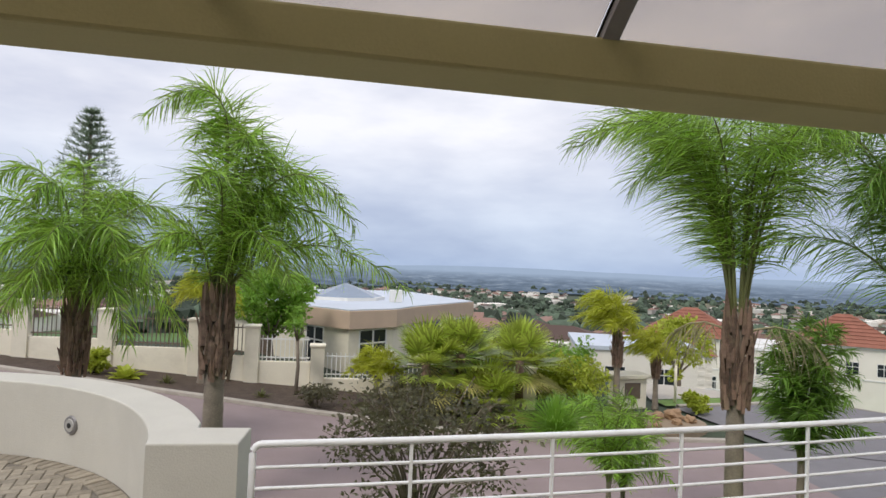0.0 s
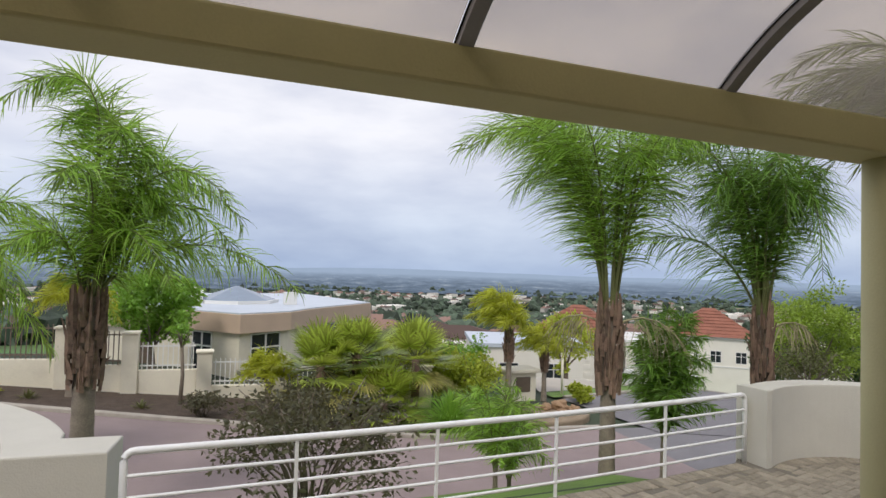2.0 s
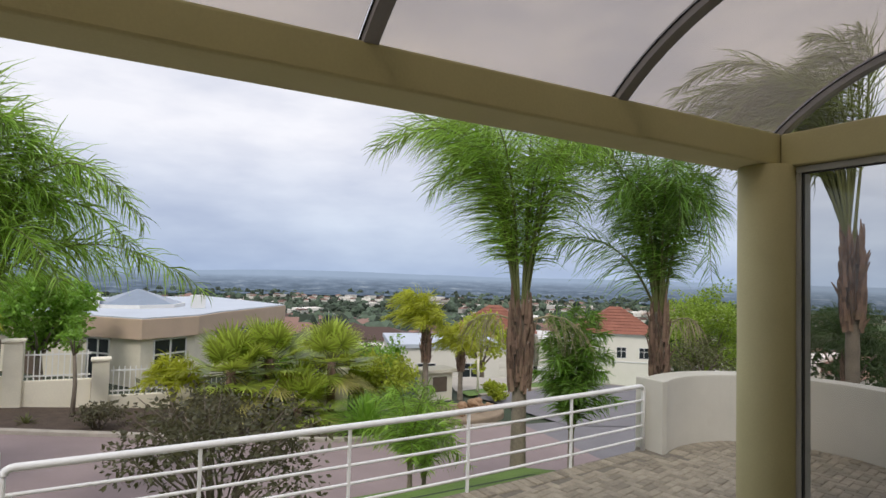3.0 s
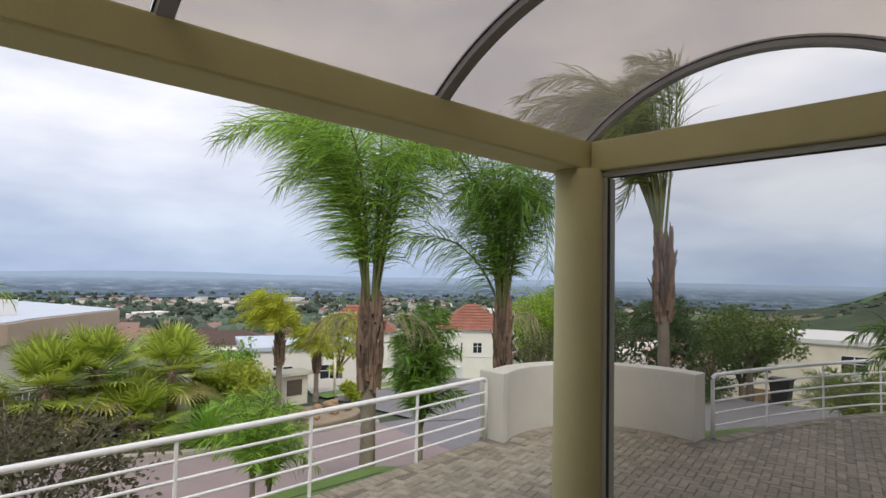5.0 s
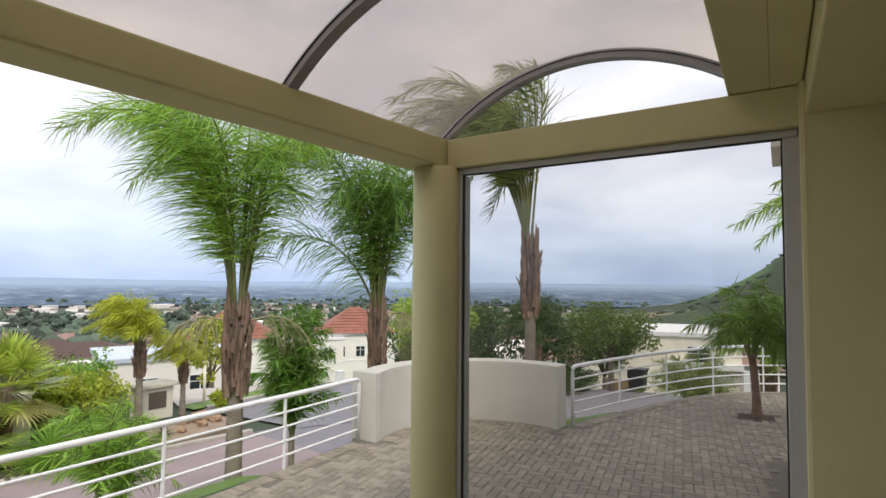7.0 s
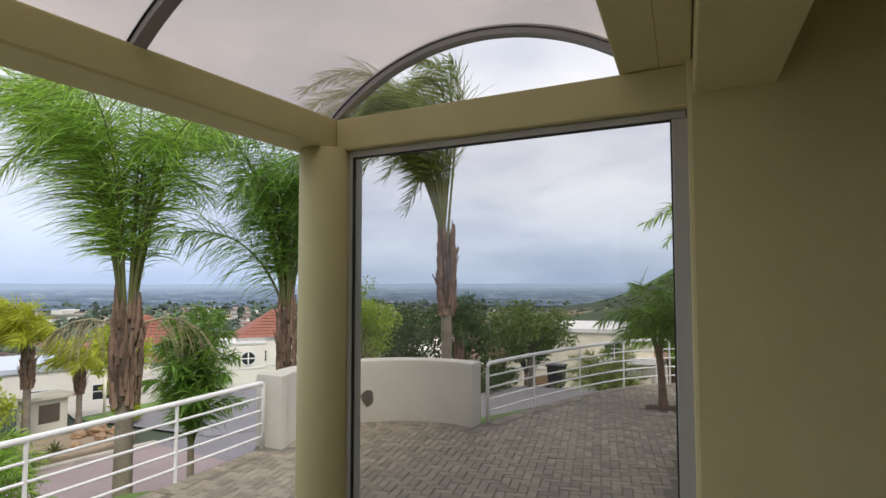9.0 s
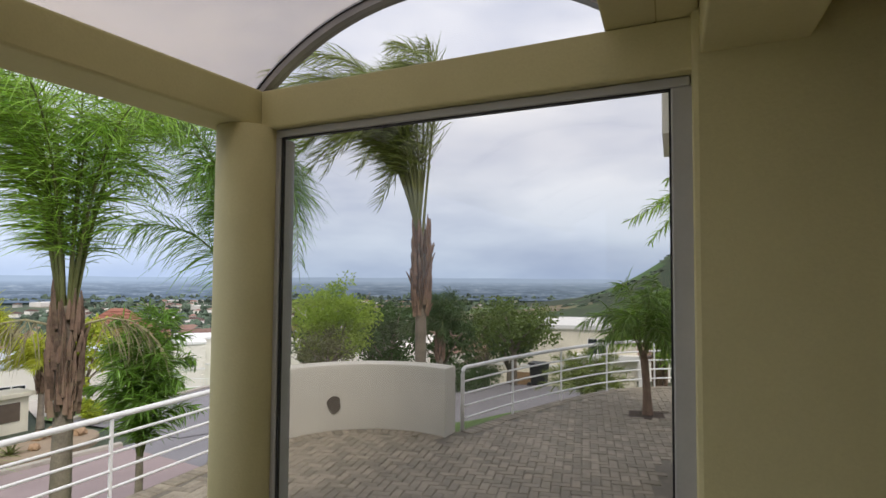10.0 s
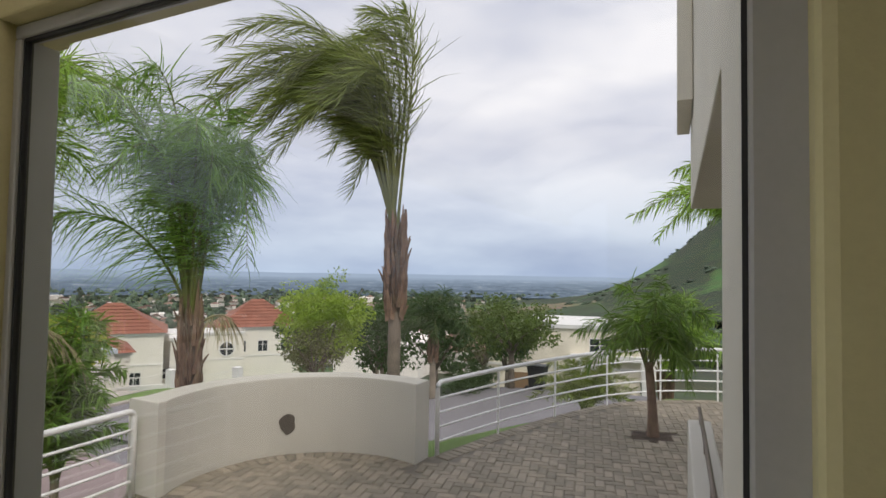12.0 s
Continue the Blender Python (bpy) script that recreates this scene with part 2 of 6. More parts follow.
LAND = field_material("slope_and_fields", 0.0055, ((0.0, (0.05, 0.07, 0.035)), (0.38, (0.07, 0.16, 0.035)), (0.55, (0.16, 0.15, 0.09)), (0.66, (0.055, 0.08, 0.04)), (0.82, (0.22, 0.17, 0.11)), (0.9, (0.08, 0.12, 0.045))))
HILL = field_material("green_hillside", 0.0075, ((0.0, (0.03, 0.05, 0.02)), (0.42, (0.06, 0.14, 0.025)), (0.58, (0.035, 0.055, 0.022)), (0.74, (0.19, 0.15, 0.085)), (0.8, (0.045, 0.075, 0.025)), (0.93, (0.09, 0.15, 0.04))))


def glass_material(name, tint, rough=0.0, transparent=0.0):
    m = bpy.data.materials.new(name)
    m.use_nodes = True
    n, l = m.node_tree.nodes, m.node_tree.links
    n.clear()
    out = n.new("ShaderNodeOutputMaterial")
    tr = n.new("ShaderNodeBsdfTransparent")
    tr.inputs["Color"].default_value = (*tint, 1)
    gl = n.new("ShaderNodeBsdfGlossy")
    gl.inputs["Roughness"].default_value = rough
    fr = n.new("ShaderNodeFresnel")
    fr.inputs["IOR"].default_value = 1.5
    mix = n.new("ShaderNodeMixShader")
    l.new(fr.outputs["Fac"], mix.inputs["Fac"])
    l.new(tr.outputs["BSDF"], mix.inputs[1])
    l.new(gl.outputs["BSDF"], mix.inputs[2])
    l.new(mix.outputs["Shader"], out.inputs["Surface"])
    return m


PANE = glass_material("tinted_pane", (0.77, 0.755, 0.725), 0.0)
CLEAR_PANE = glass_material("lunette_pane", (0.86, 0.85, 0.83), 0.0)
PANE_BACK = bpy.data.materials.new("pane_back")
PANE_BACK.use_nodes = True
PANE_BACK.node_tree.nodes.clear()
pb_o, pb_t = PANE_BACK.node_tree.nodes.new("ShaderNodeOutputMaterial"), PANE_BACK.node_tree.nodes.new("ShaderNodeBsdfTransparent")
PANE_BACK.node_tree.links.new(pb_t.outputs["BSDF"], pb_o.inputs["Surface"])
DARK_PANE = material("dark_window_glass", (0.03, 0.035, 0.04), 0.08, 0, 0.2, 2, 30, 0.0)

OPAL = bpy.data.materials.new("opal_polycarbonate")
OPAL.use_nodes = True
on, ol = OPAL.node_tree.nodes, OPAL.node_tree.links
on.clear()
o_out = on.new("ShaderNodeOutputMaterial")
o_tl = on.new("ShaderNodeBsdfTranslucent")
o_tl.inputs["Color"].default_value = (0.82, 0.75, 0.68, 1)
o_tr = on.new("ShaderNodeBsdfTransparent")
o_tr.inputs["Color"].default_value = (0.80, 0.75, 0.70, 1)
o_gl = on.new("ShaderNodeBsdfGlossy")
o_gl.inputs["Roughness"].default_value = 0.25
o_m1, o_m2 = on.new("ShaderNodeMixShader"), on.new("ShaderNodeMixShader")
o_n = on.new("ShaderNodeTexNoise")
o_n.inputs["Scale"].default_value, o_n.inputs["Detail"].default_value = 2.5, 6
o_r = on.new("ShaderNodeMapRange")
o_r.inputs["To Min"].default_value, o_r.inputs["To Max"].default_value = 0.78, 0.94
ol.new(o_n.outputs["Fac"], o_r.inputs["Value"])
ol.new(o_r.outputs["Result"], o_m1.inputs["Fac"])
ol.new(o_tl.outputs["BSDF"], o_m1.inputs[1])
ol.new(o_tr.outputs["BSDF"], o_m1.inputs[2])
o_m2.inputs["Fac"].default_value = 0.04
ol.new(o_m1.outputs["Shader"], o_m2.inputs[1])
ol.new(o_gl.outputs["BSDF"], o_m2.inputs[2])
ol.new(o_m2.outputs["Shader"], o_out.inputs["Surface"])


# ---- mesh helpers ----
def mesh_of(name, verts, faces, mats, smooth=False, index=None):
    me = bpy.data.meshes.new(name)
    me.from_pydata([tuple(v) for v in verts], [], faces)
    for m in (mats if isinstance(mats, (list, tuple)) else [mats]):
        me.materials.append(m)
    if index is not None:
        me.polygons.foreach_set("material_index", index)
    if smooth:
        me.polygons.foreach_set("use_smooth", [True] * len(me.polygons))
    me.update()
    return me


def part(name, bm, material_, parent=None, label="", smooth=False):
    """Links a bmesh as one mesh object under a thing or a part."""
    me = bpy.data.meshes.new(name)
    bmesh.ops.recalc_face_normals(bm, faces=bm.faces)
    bm.to_mesh(me)
    bm.free()
    me.materials.append(material_)
    if smooth:
        me.polygons.foreach_set("use_smooth", [True] * len(me.polygons))
    ob = new(name, me)
    ob.parent = parent
    if label:
        ob["label"] = label
    return ob


def raw(name, verts, faces, mats, parent=None, label="", smooth=False):
    ob = new(name, mesh_of(name, verts, faces, mats, smooth))
    ob.parent = parent
    if label:
        ob["label"] = label
    return ob


def box(x0, y0, z0, x1, y1, z1, bevel=0.0, bm=None, m=None):
    bm2 = bmesh.new()
    bmesh.ops.create_cube(bm2, size=1)
    bmesh.ops.transform(bm2, verts=bm2.verts, matrix=Matrix.Translation(((x0 + x1) / 2, (y0 + y1) / 2, (z0 + z1) / 2)) @ Matrix.Diagonal((abs(x1 - x0), abs(y1 - y0), abs(z1 - z0), 1)))
    if bevel:
        bmesh.ops.bevel(bm2, geom=list(bm2.edges), offset=bevel, segments=2, affect="EDGES", profile=0.5)
    if m is not None:
        bmesh.ops.transform(bm2, verts=bm2.verts, matrix=m)
    if bm is None:
        return bm2
    tmp = bpy.data.meshes.new("tmp")
    bm2.to_mesh(tmp)
    bm2.free()
    bm.from_mesh(tmp)
    bpy.data.meshes.remove(tmp)
    return bm


def tube_data(points, radius, sides=8, taper=None):
    """Vertices and faces of a round bar along a line of points."""
    pts = [Vector(p) for p in points]
    verts, faces = [], []
    for i, p in enumerate(pts):
        d = (pts[min(i + 1, len(pts) - 1)] - pts[max(i - 1, 0)]).normalized()
        up = Vector((0, 0, 1)) if abs(d.z) < 0.95 else Vector((1, 0, 0))
        a = d.cross(up).normalized()
        b = a.cross(d)
        r = radius if taper is None else radius * taper[i]
        for k in range(sides):
            th = 2 * math.pi * k / sides
            verts.append(p + a * r * math.cos(th) + b * r * math.sin(th))
    for i in range(len(pts) - 1):
        for k in range(sides):
            k2 = (k + 1) % sides
            faces.append((i * sides + k, i * sides + k2, (i + 1) * sides + k2, (i + 1) * sides + k))
    faces.append(tuple(range(sides))[::-1])
    faces.append(tuple((len(pts) - 1) * sides + k for k in range(sides)))
    return verts, faces


def tube(name, points, radius, mat, parent=None, sides=8, label="", taper=None):
    v, f = tube_data(points, radius, sides, taper)
    return raw(name, v, f, mat, parent, label, True)


def prism(outline, z0, z1, bevel=0.0):
    """An upright solid over a closed outline; z0 and z1 may be functions of x, y."""
    bm = bmesh.new()
    lo = [bm.verts.new((x, y, z0)) for x, y in outline]
    hi = [bm.verts.new((x, y, z1)) for x, y in outline]
    n = len(outline)
    for i in range(n):
        bm.faces.new((lo[i], lo[(i + 1) % n], hi[(i + 1) % n], hi[i]))
    bm.faces.new(lo[::-1])
    top = bm.faces.new(hi)
    if bevel:
        bmesh.ops.recalc_face_normals(bm, faces=bm.faces)
        bmesh.ops.bevel(bm, geom=list(top.edges), offset=bevel, segments=2, affect="EDGES", profile=0.5)
    return bm


def thing(name, label, category, at=(0, 0, 0), group="", kind=""):
    e = new(name)
    e.location = at
    return tagged(e, label, category, group, kind)


# ---- the covered patio ----
PAVE_Z = -0.7
FAN = pose(3.05, 1.5, 0, 0, 0, -1.8) @ pose(-3.05, -1.5, 0)
SKEW = pose(3.05, 0, 0, 0, 0, 4.4) @ pose(-3.05, 0, 0)


def structure(name, bm, mat, label, category, smooth=False):
    return tagged(part(name, bm, mat, None, "", smooth), label, category, "", "structure")


structure("floor", box(-4.0, -4.0, -0.72, 3.25, 1.68, 0.0), FLOOR_TILE, "beige tiled floor of the raised covered patio", "floor")
bm = box(-4.2, 1.40, 2.10, 3.20, 1.64, 2.277, 0.012, None, FAN)
for vert in bm.verts:
    if vert.co.z < 2.2:
        vert.co.z += 0.008 * (3.2 - vert.co.x)
    else:
        vert.co.z -= 0.003 * (3.2 - vert.co.x)
structure("beam_front", bm, CREAM_IN, "cream plastered roof beam along the open side", "beam")
structure("beam_header", box(2.98, -0.42, 2.092, 3.16, 1.395, 2.268, 0.008), CREAM_IN, "cream plastered header beam over the window", "beam")
bm = box(-4.0, -0.42, 2.27, 3.02, -0.13, 2.75, 0.008, None, SKEW)
structure("beam_inner", bm, CREAM_IN, "cream plastered inner roof beam along the house", "beam")
bm = box(-4.0, -0.72, 2.13, 2.985, -0.424, 2.75, 0.008, None, SKEW)
structure("bulkhead", bm, CREAM_IN, "cream plastered ceiling bulkhead beside the inner beam", "beam")
structure("ceiling", box(-4.0, -4.0, 2.62, 3.2, -0.3, 2.8, 0, None, SKEW), CREAM_IN, "cream plastered ceiling of the inner patio", "ceiling")
structure("wall_east", box(2.95, -4.0, -0.7, 3.2, -0.408, 3.2, 0.02), CREAM_IN, "cream plastered wall beside the fixed window", "wall")
structure("wall_south", box(-4.0, -4.2, -0.7, 3.2, -4.0, 3.2), CREAM_IN, "cream plastered house wall behind the patio", "wall")
structure("wall_west", box(-4.2, -4.0, -0.7, -4.0, 1.1, 3.2), CREAM_IN, "cream plastered wall at the far end", "wall")

# unseen upper storey, added to keep southern sky light off the terrace
structure("unseen_upper_storey", box(-9.0, -7.0, 2.82, 3.2, -0.75, 6.4), HOUSE_WALL, "unseen plastered upper storey over the patio, shading the terrace", "wall")
# unseen ground storey, added under its western end
structure("wall_ground_storey", box(-9.0, -4.0, -0.75, -4.21, -0.75, 2.81), HOUSE_WALL, "unseen plastered house wall beside the patio", "wall")

column = thing("column", "round cream plastered column carrying the roof beam", "column", (3.0, 1.48, 0), kind="structure")
bm = bmesh.new()
bmesh.ops.create_cone(bm, cap_ends=True, segments=40, radius1=0.145, radius2=0.145, depth=2.80)
bmesh.ops.translate(bm, verts=bm.verts, vec=(0, 0, 0.70))
part("shaft", bm, CREAM_IN, column, "", True)

# fixed window: frame of four bars, seals and one tinted pane
win = thing("window_1", "large fixed tinted window pane in a pale grey frame", "window", (3.07, 0.49, 0), kind="structure")
WY0, WY1, WZ0, WZ1 = -0.402 - 0.49, 1.372 - 0.49, 0.0, 2.115
F = 0.060
for nm, b in (("frame_head", (-0.05, WY0, WZ1 - F, 0.0, WY1, WZ1 - 0.025)), ("frame_sill", (-0.05, WY0, WZ0, 0.07, WY1, WZ0 + F)),
              ("frame_jamb", (-0.05, WY0 - 0.03, WZ0 + F, 0.07, WY0 + F, WZ1 - F)), ("frame_jamb", (-0.05, WY1 - F, WZ0 + F, 0.05, WY1, WZ1 - F))):
    part(nm, box(*b, 0.006), FRAME_GREY, win)
S = 0.007
for b in ((-0.042, WY0 + F, WZ1 - F - S, -0.022, WY1 - F, WZ1 - F), (-0.042, WY0 + F, WZ0 + F, -0.022, WY1 - F, WZ0 + F + S),
          (-0.042, WY0 + F, WZ0 + F + S, -0.022, WY0 + F + S, WZ1 - F - S), (-0.042, WY1 - F - S, WZ0 + F + S, -0.022, WY1 - F, WZ1 - F - S)):
    part("seal", box(*b), SEAL, win, "black rubber glazing seal")
pane = part("pane", box(-0.035, WY0 + F + S, WZ0 + F + S, -0.029, WY1 - F - S, WZ1 - F - S), PANE, win, "lightly tinted glass with reflections")
pane.visible_shadow = False
pane.data.materials.append(PANE_BACK)
for p in pane.data.polygons:
    p.material_index = 0 if p.normal.x < -0.9 else 1

# barrel vault: ribs and opal sheets, widening away from the window
VZ, RISE = 2.268, 0.375


def vault_at(x):
    """Middle, centre height, radius and half angle of the vault's arch at x."""
    y0, y1 = -0.30 - 0.077 * (3.02 - x), 1.45 + 0.031 * (3.02 - x)
    half, rise = (y1 - y0) / 2, RISE - 0.032 * max(0.0, min(1.0, (x - 1.83) / 1.19))
    r = (half * half + rise * rise) / (2 * rise)
    return (y0 + y1) / 2, VZ + rise - r, r, math.asin(half / r)


vault = thing("vaulted_roof", "barrel-vaulted opal polycarbonate roof on grey metal ribs", "roof", kind="structure")
RIBS = [3.02, 1.83, 0.64, -0.55, -1.74, -2.93, -4.1]


def arc_strip(x0, x1, d0, d1, n=36):
    bm = bmesh.new()
    rings = []
    a0, a1 = vault_at(x0), vault_at(x1)
    for i in range(n + 1):
        ring = []
        for (c, cz, r, a), x, d in ((a0, x0, d0), (a1, x1, d0), (a1, x1, d1), (a0, x0, d1)):
            th = -a + 2 * a * i / n
            ring.append(bm.verts.new((x, c + (r + d) * math.sin(th), cz + (r + d) * math.cos(th))))
        rings.append(ring)
    for p, q in zip(rings, rings[1:]):
        for k in range(4):
            bm.faces.new((p[k], p[(k + 1) % 4], q[(k + 1) % 4], q[k]))
    bm.faces.new(rings[0])
    bm.faces.new(rings[-1][::-1])
    return bm


for x in RIBS:
    part("rib", arc_strip(x - 0.028, x + 0.028, -0.035, 0.012), RIB_GREY, vault, "grey curved metal rib")
    part("rib_gasket", arc_strip(x - 0.034, x + 0.034, -0.004, -0.001), SEAL, vault, "dark gasket along the rib")
for x0, x1 in zip(RIBS[1:], RIBS):
    part("sheet", arc_strip(x0 + 0.036, x1 - 0.036, 0, 0.006), OPAL, vault, "milky translucent roof sheet", True)
lc, lz, lr, la = vault_at(3.02)
bm = bmesh.new()
ring = [bm.verts.new((3.02, lc + (lr - 0.036) * math.sin(-la + 2 * la * i / 36), lz + (lr - 0.036) * math.cos(-la + 2 * la * i / 36))) for i in range(37)]
face = bm.faces.new(ring)
res = bmesh.ops.extrude_face_region(bm, geom=[face])
bmesh.ops.translate(bm, verts=[v for v in res["geom"] if isinstance(v, bmesh.types.BMVert)], vec=(0.006, 0, 0))
lun = part("lunette_pane", bm, CLEAR_PANE, vault, "clear glass in the arched end")
lun.visible_shadow = False
lun.data.materials.append(PANE_BACK)
for p in lun.data.polygons:
    p.material_index = 0 if p.normal.x < -0.9 else 1

# ---- terrace outside: curved walls and rails ----
def curved_wall(name, inner, outer, z0, z1, label):
    """inner and outer: lines of plan points from end to end."""
    return structure(name, prism(inner + outer[::-1], z0, z1, 0.015), WHITE_WALL, label, "wall")


def circle3(a, b, c):
    ax, ay, bx, by, cx, cy = *a, *b, *c
    d = 2 * (ax * (by - cy) + bx * (cy - ay) + cx * (ay - by))
    ux = ((ax * ax + ay * ay) * (by - cy) + (bx * bx + by * by) * (cy - ay) + (cx * cx + cy * cy) * (ay - by)) / d
    uy = ((ax * ax + ay * ay) * (cx - bx) + (bx * bx + by * by) * (ax - cx) + (cx * cx + cy * cy) * (bx - ax)) / d
    return ux, uy, math.hypot(ax - ux, ay - uy)


def arc_between(c, r, p, q, n, side=1):
    a0 = math.atan2(p[1] - c[1], p[0] - c[0])
    a1 = math.atan2(q[1] - c[1], q[0] - c[0])
    while side * (a1 - a0) < 0:
        a1 += side * 2 * math.pi
    return [(c[0] + r * math.cos(a0 + (a1 - a0) * i / n), c[1] + r * math.sin(a0 + (a1 - a0) * i / n)) for i in range(n + 1)]


# bastion wall between the two rails
cx, cy, cr = circle3((6.05, 4.52), (7.62, 4.25), (7.95, 2.83))
inner = arc_between((cx, cy), cr, (6.02, 4.52), (7.95, 2.83), 40, -1)
outer = arc_between((cx, cy), cr + 0.30, (6.02, 4.95), (8.25, 2.83), 40, -1)
curved_wall("wall_bastion", [(5.93, 4.50)] + inner, [(5.93, 4.92)] + outer, PAVE_Z - 0.6, 0.19, "curved white plastered terrace wall with a light niche")
# curved wall at the other end of the front rail
ax, ay, ar = circle3((-1.52, 4.85), (-2.25, 6.15), (-3.5, 6.95))
innera = arc_between((ax, ay), ar, (-1.47, 4.63), (-4.9, 7.1), 40, 1)
outera = arc_between((ax, ay), ar + 0.42, (-1.19, 5.05), (-5.0, 7.5), 40, 1)
curved_wall("wall_garden", [(-0.79, 4.55), (-1.47, 4.60)] + innera[1:], [(-0.74, 4.98), (-1.17, 5.02)] + outera[1:], PAVE_Z - 0.6, 0.08, "curved white plastered terrace wall with a round light")


def railing(name, pts, base, height, label, group, ends=(True, True)):
    """Posts at pts (plan), five round bars between them; base(x, y) gives the ground."""
    rail = thing(name, label, "railing", (pts[0][0], pts[0][1], base(*pts[0])), group)
    ox, oy, oz = rail.location
    n = len(pts)

    def smooth_line(steps=8):
        line = []
        for i in range(n - 1):
            p0, p1, p2, p3 = (Vector(pts[max(0, min(n - 1, i + k))]) for k in (-1, 0, 1, 2))
            for s_ in range(steps):
                t = s_ / steps
                line.append(0.5 * (2 * p1 + (p2 - p0) * t + (2 * p0 - 5 * p1 + 4 * p2 - p3) * t * t + (3 * p1 - p0 - 3 * p2 + p3) * t ** 3))
        line.append(Vector(pts[-1]))
        return line
    line = smooth_line()
    R = 0.07

    def rel(p, h):
        return (p[0] - ox, p[1] - oy, base(*p) + h - oz)
    top = []
    for i, p in enumerate(line):
        if (i == 0 and ends[0]) or (i == len(line) - 1 and ends[1]):
            q = line[1] if i == 0 else line[-2]
            d = (q - p).normalized()
            bend = [rel(p + d * R * (1 - math.cos(a)), height - R + R * math.sin(a)) for a in (0, 0.4, 0.8, 1.2, 1.57)]
            leg = [rel(p, -0.05)] + bend
            top += leg if i == 0 else leg[::-1]
        else:
            top.append(rel(p, height))
    tube("top_rail", top, 0.028, RAIL_WHITE, rail, 10)
    for k in range(4):
        h = height * (0.80 - 0.2 * k) - 0.02
        tube("cross_bar", [rel(p, h) for p in line], 0.0145, RAIL_WHITE, rail, 6)
    for i, p in enumerate(pts):
        if (i == 0 and ends[0]) or (i == n - 1 and ends[1]):
            continue
        part("post", box(rel(p, 0)[0] - 0.014, rel(p, 0)[1] - 0.014, rel(p, 0)[2] - 0.05, rel(p, 0)[0] + 0.014, rel(p, 0)[1] + 0.014, rel(p, 0)[2] + height - 0.01, 0.004), RAIL_WHITE, rail)
    return rail


def pave(x, y):
    return PAVE_Z + 0.02 * max(0.0, x - 8.4)


railing("railing", [(x, 4.45 + 0.0085 * x * x) for x in (-0.67, 0.56, 1.79, 3.07, 4.53, 5.86)], pave, 0.80, "white tubular steel railing with five bars along the terrace edge", "terrace railings")
railing("railing", [(8.36, 2.76), (9.5, 2.42), (10.66, 1.96), (11.75, 1.40), (12.5, 0.66), (12.9, -0.2), (13.1, -1.2)], pave, 0.85, "white tubular steel railing with five bars, curving round the terrace", "terrace railings", (True, False))

# paving bed
def grid_sheet(name, xs, ys, zf, mat, label, category, kind="structure", inside=None):
    verts, faces, ids = [], [], {}
    for i, x in enumerate(xs):
        for j, y in enumerate(ys):
            ids[i, j] = len(verts)
            verts.append((x, y, zf(x, y)))
    for i in range(len(xs) - 1):
        for j in range(len(ys) - 1):
            if inside is None or inside((xs[i] + xs[i + 1]) / 2, (ys[j] + ys[j + 1]) / 2):
                faces.append((ids[i, j], ids[i + 1, j], ids[i + 1, j + 1], ids[i, j + 1]))
    return tagged(raw(name, verts, faces, mat, None, "", True), label, category, "", kind)


TERRACE = [(-6.0, 1.6), (-6.0, 7.2)] + outera[::-1][1:] + [(-0.74, 4.98)] + [(x / 4, 4.49 + 0.0085 * x * x / 16) for x in range(-2, 24)] + [(5.93, 4.9)] + outer + [(8.3, 2.8), (9.5, 2.47), (10.69, 2.02), (11.8, 1.46), (12.56, 0.68), (12.97, -0.2), (13.2, -3.5), (-6.0, -3.5)]
structure("terrace", prism(TERRACE, PAVE_Z - 3.0, PAVE_Z - 0.014), JOINT, "terrace slab under the concrete pavers", "terrace")
bm = bmesh.new()
tv = [bm.verts.new((x, y, pave(x, y) - 0.012)) for x, y in [(8.4, -3.5), (8.4, 2.78)] + TERRACE[TERRACE.index((9.5, 2.47)):-1]]
res = bmesh.ops.extrude_face_region(bm, geom=[bm.faces.new(tv)])
bmesh.ops.translate(bm, verts=[v for v in res["geom"] if isinstance(v, bmesh.types.BMVert)], vec=(0, 0, -0.4))
structure("terrace_rise", bm, JOINT, "gently rising end of the paved terrace", "terrace")

# house side wall beyond the window
HW = pose(3.15, -0.37, 0, 0, 0, 4.0)
structure("wall_house", box(0.06, -3.0, -0.75, 0.9, 0.0, 6.5, 0.01, None, HW), HOUSE_WALL, "tall pale plastered side wall of the house", "wall")
structure("wall_house_upper", box(0.902, -3.0, 2.1, 4.95, -0.002, 6.5, 0.01, None, HW), HOUSE_WALL, "plastered upper wall over the side veranda", "wall")
structure("wall_veranda", box(0.902, -3.2, -0.75, 4.95, -3.002, 6.5, 0, None, HW), HOUSE_WALL, "plastered back wall of the side veranda", "wall")
structure("eaves", box(3.9, 0.003, 2.85, 5.10, 0.12, 6.5, 0.01, None, HW), HOUSE_WALL, "plastered upper overhang of the house", "eaves")
structure("wall_low", box(0.93, -0.17, -0.72, 4.9, 0.03, 0.14, 0.015, None, HW), WHITE_WALL, "low white plastered wall along the house", "wall")


hr = tagged(new("handrail"), "dark steel handrail along the low white wall", "handrail")
hr.matrix_world = HW @ pose(0.95, -0.07, 0.14)
tube("rail", [(0, 0, 0.12), (3.9, 0, 0.12)], 0.016, BRONZE, hr, 8)
for k in range(5):
    tube("bracket", [(0.1 + k * 0.92, 0, -0.02), (0.1 + k * 0.92, 0, 0.12)], 0.008, BRONZE, hr, 6)

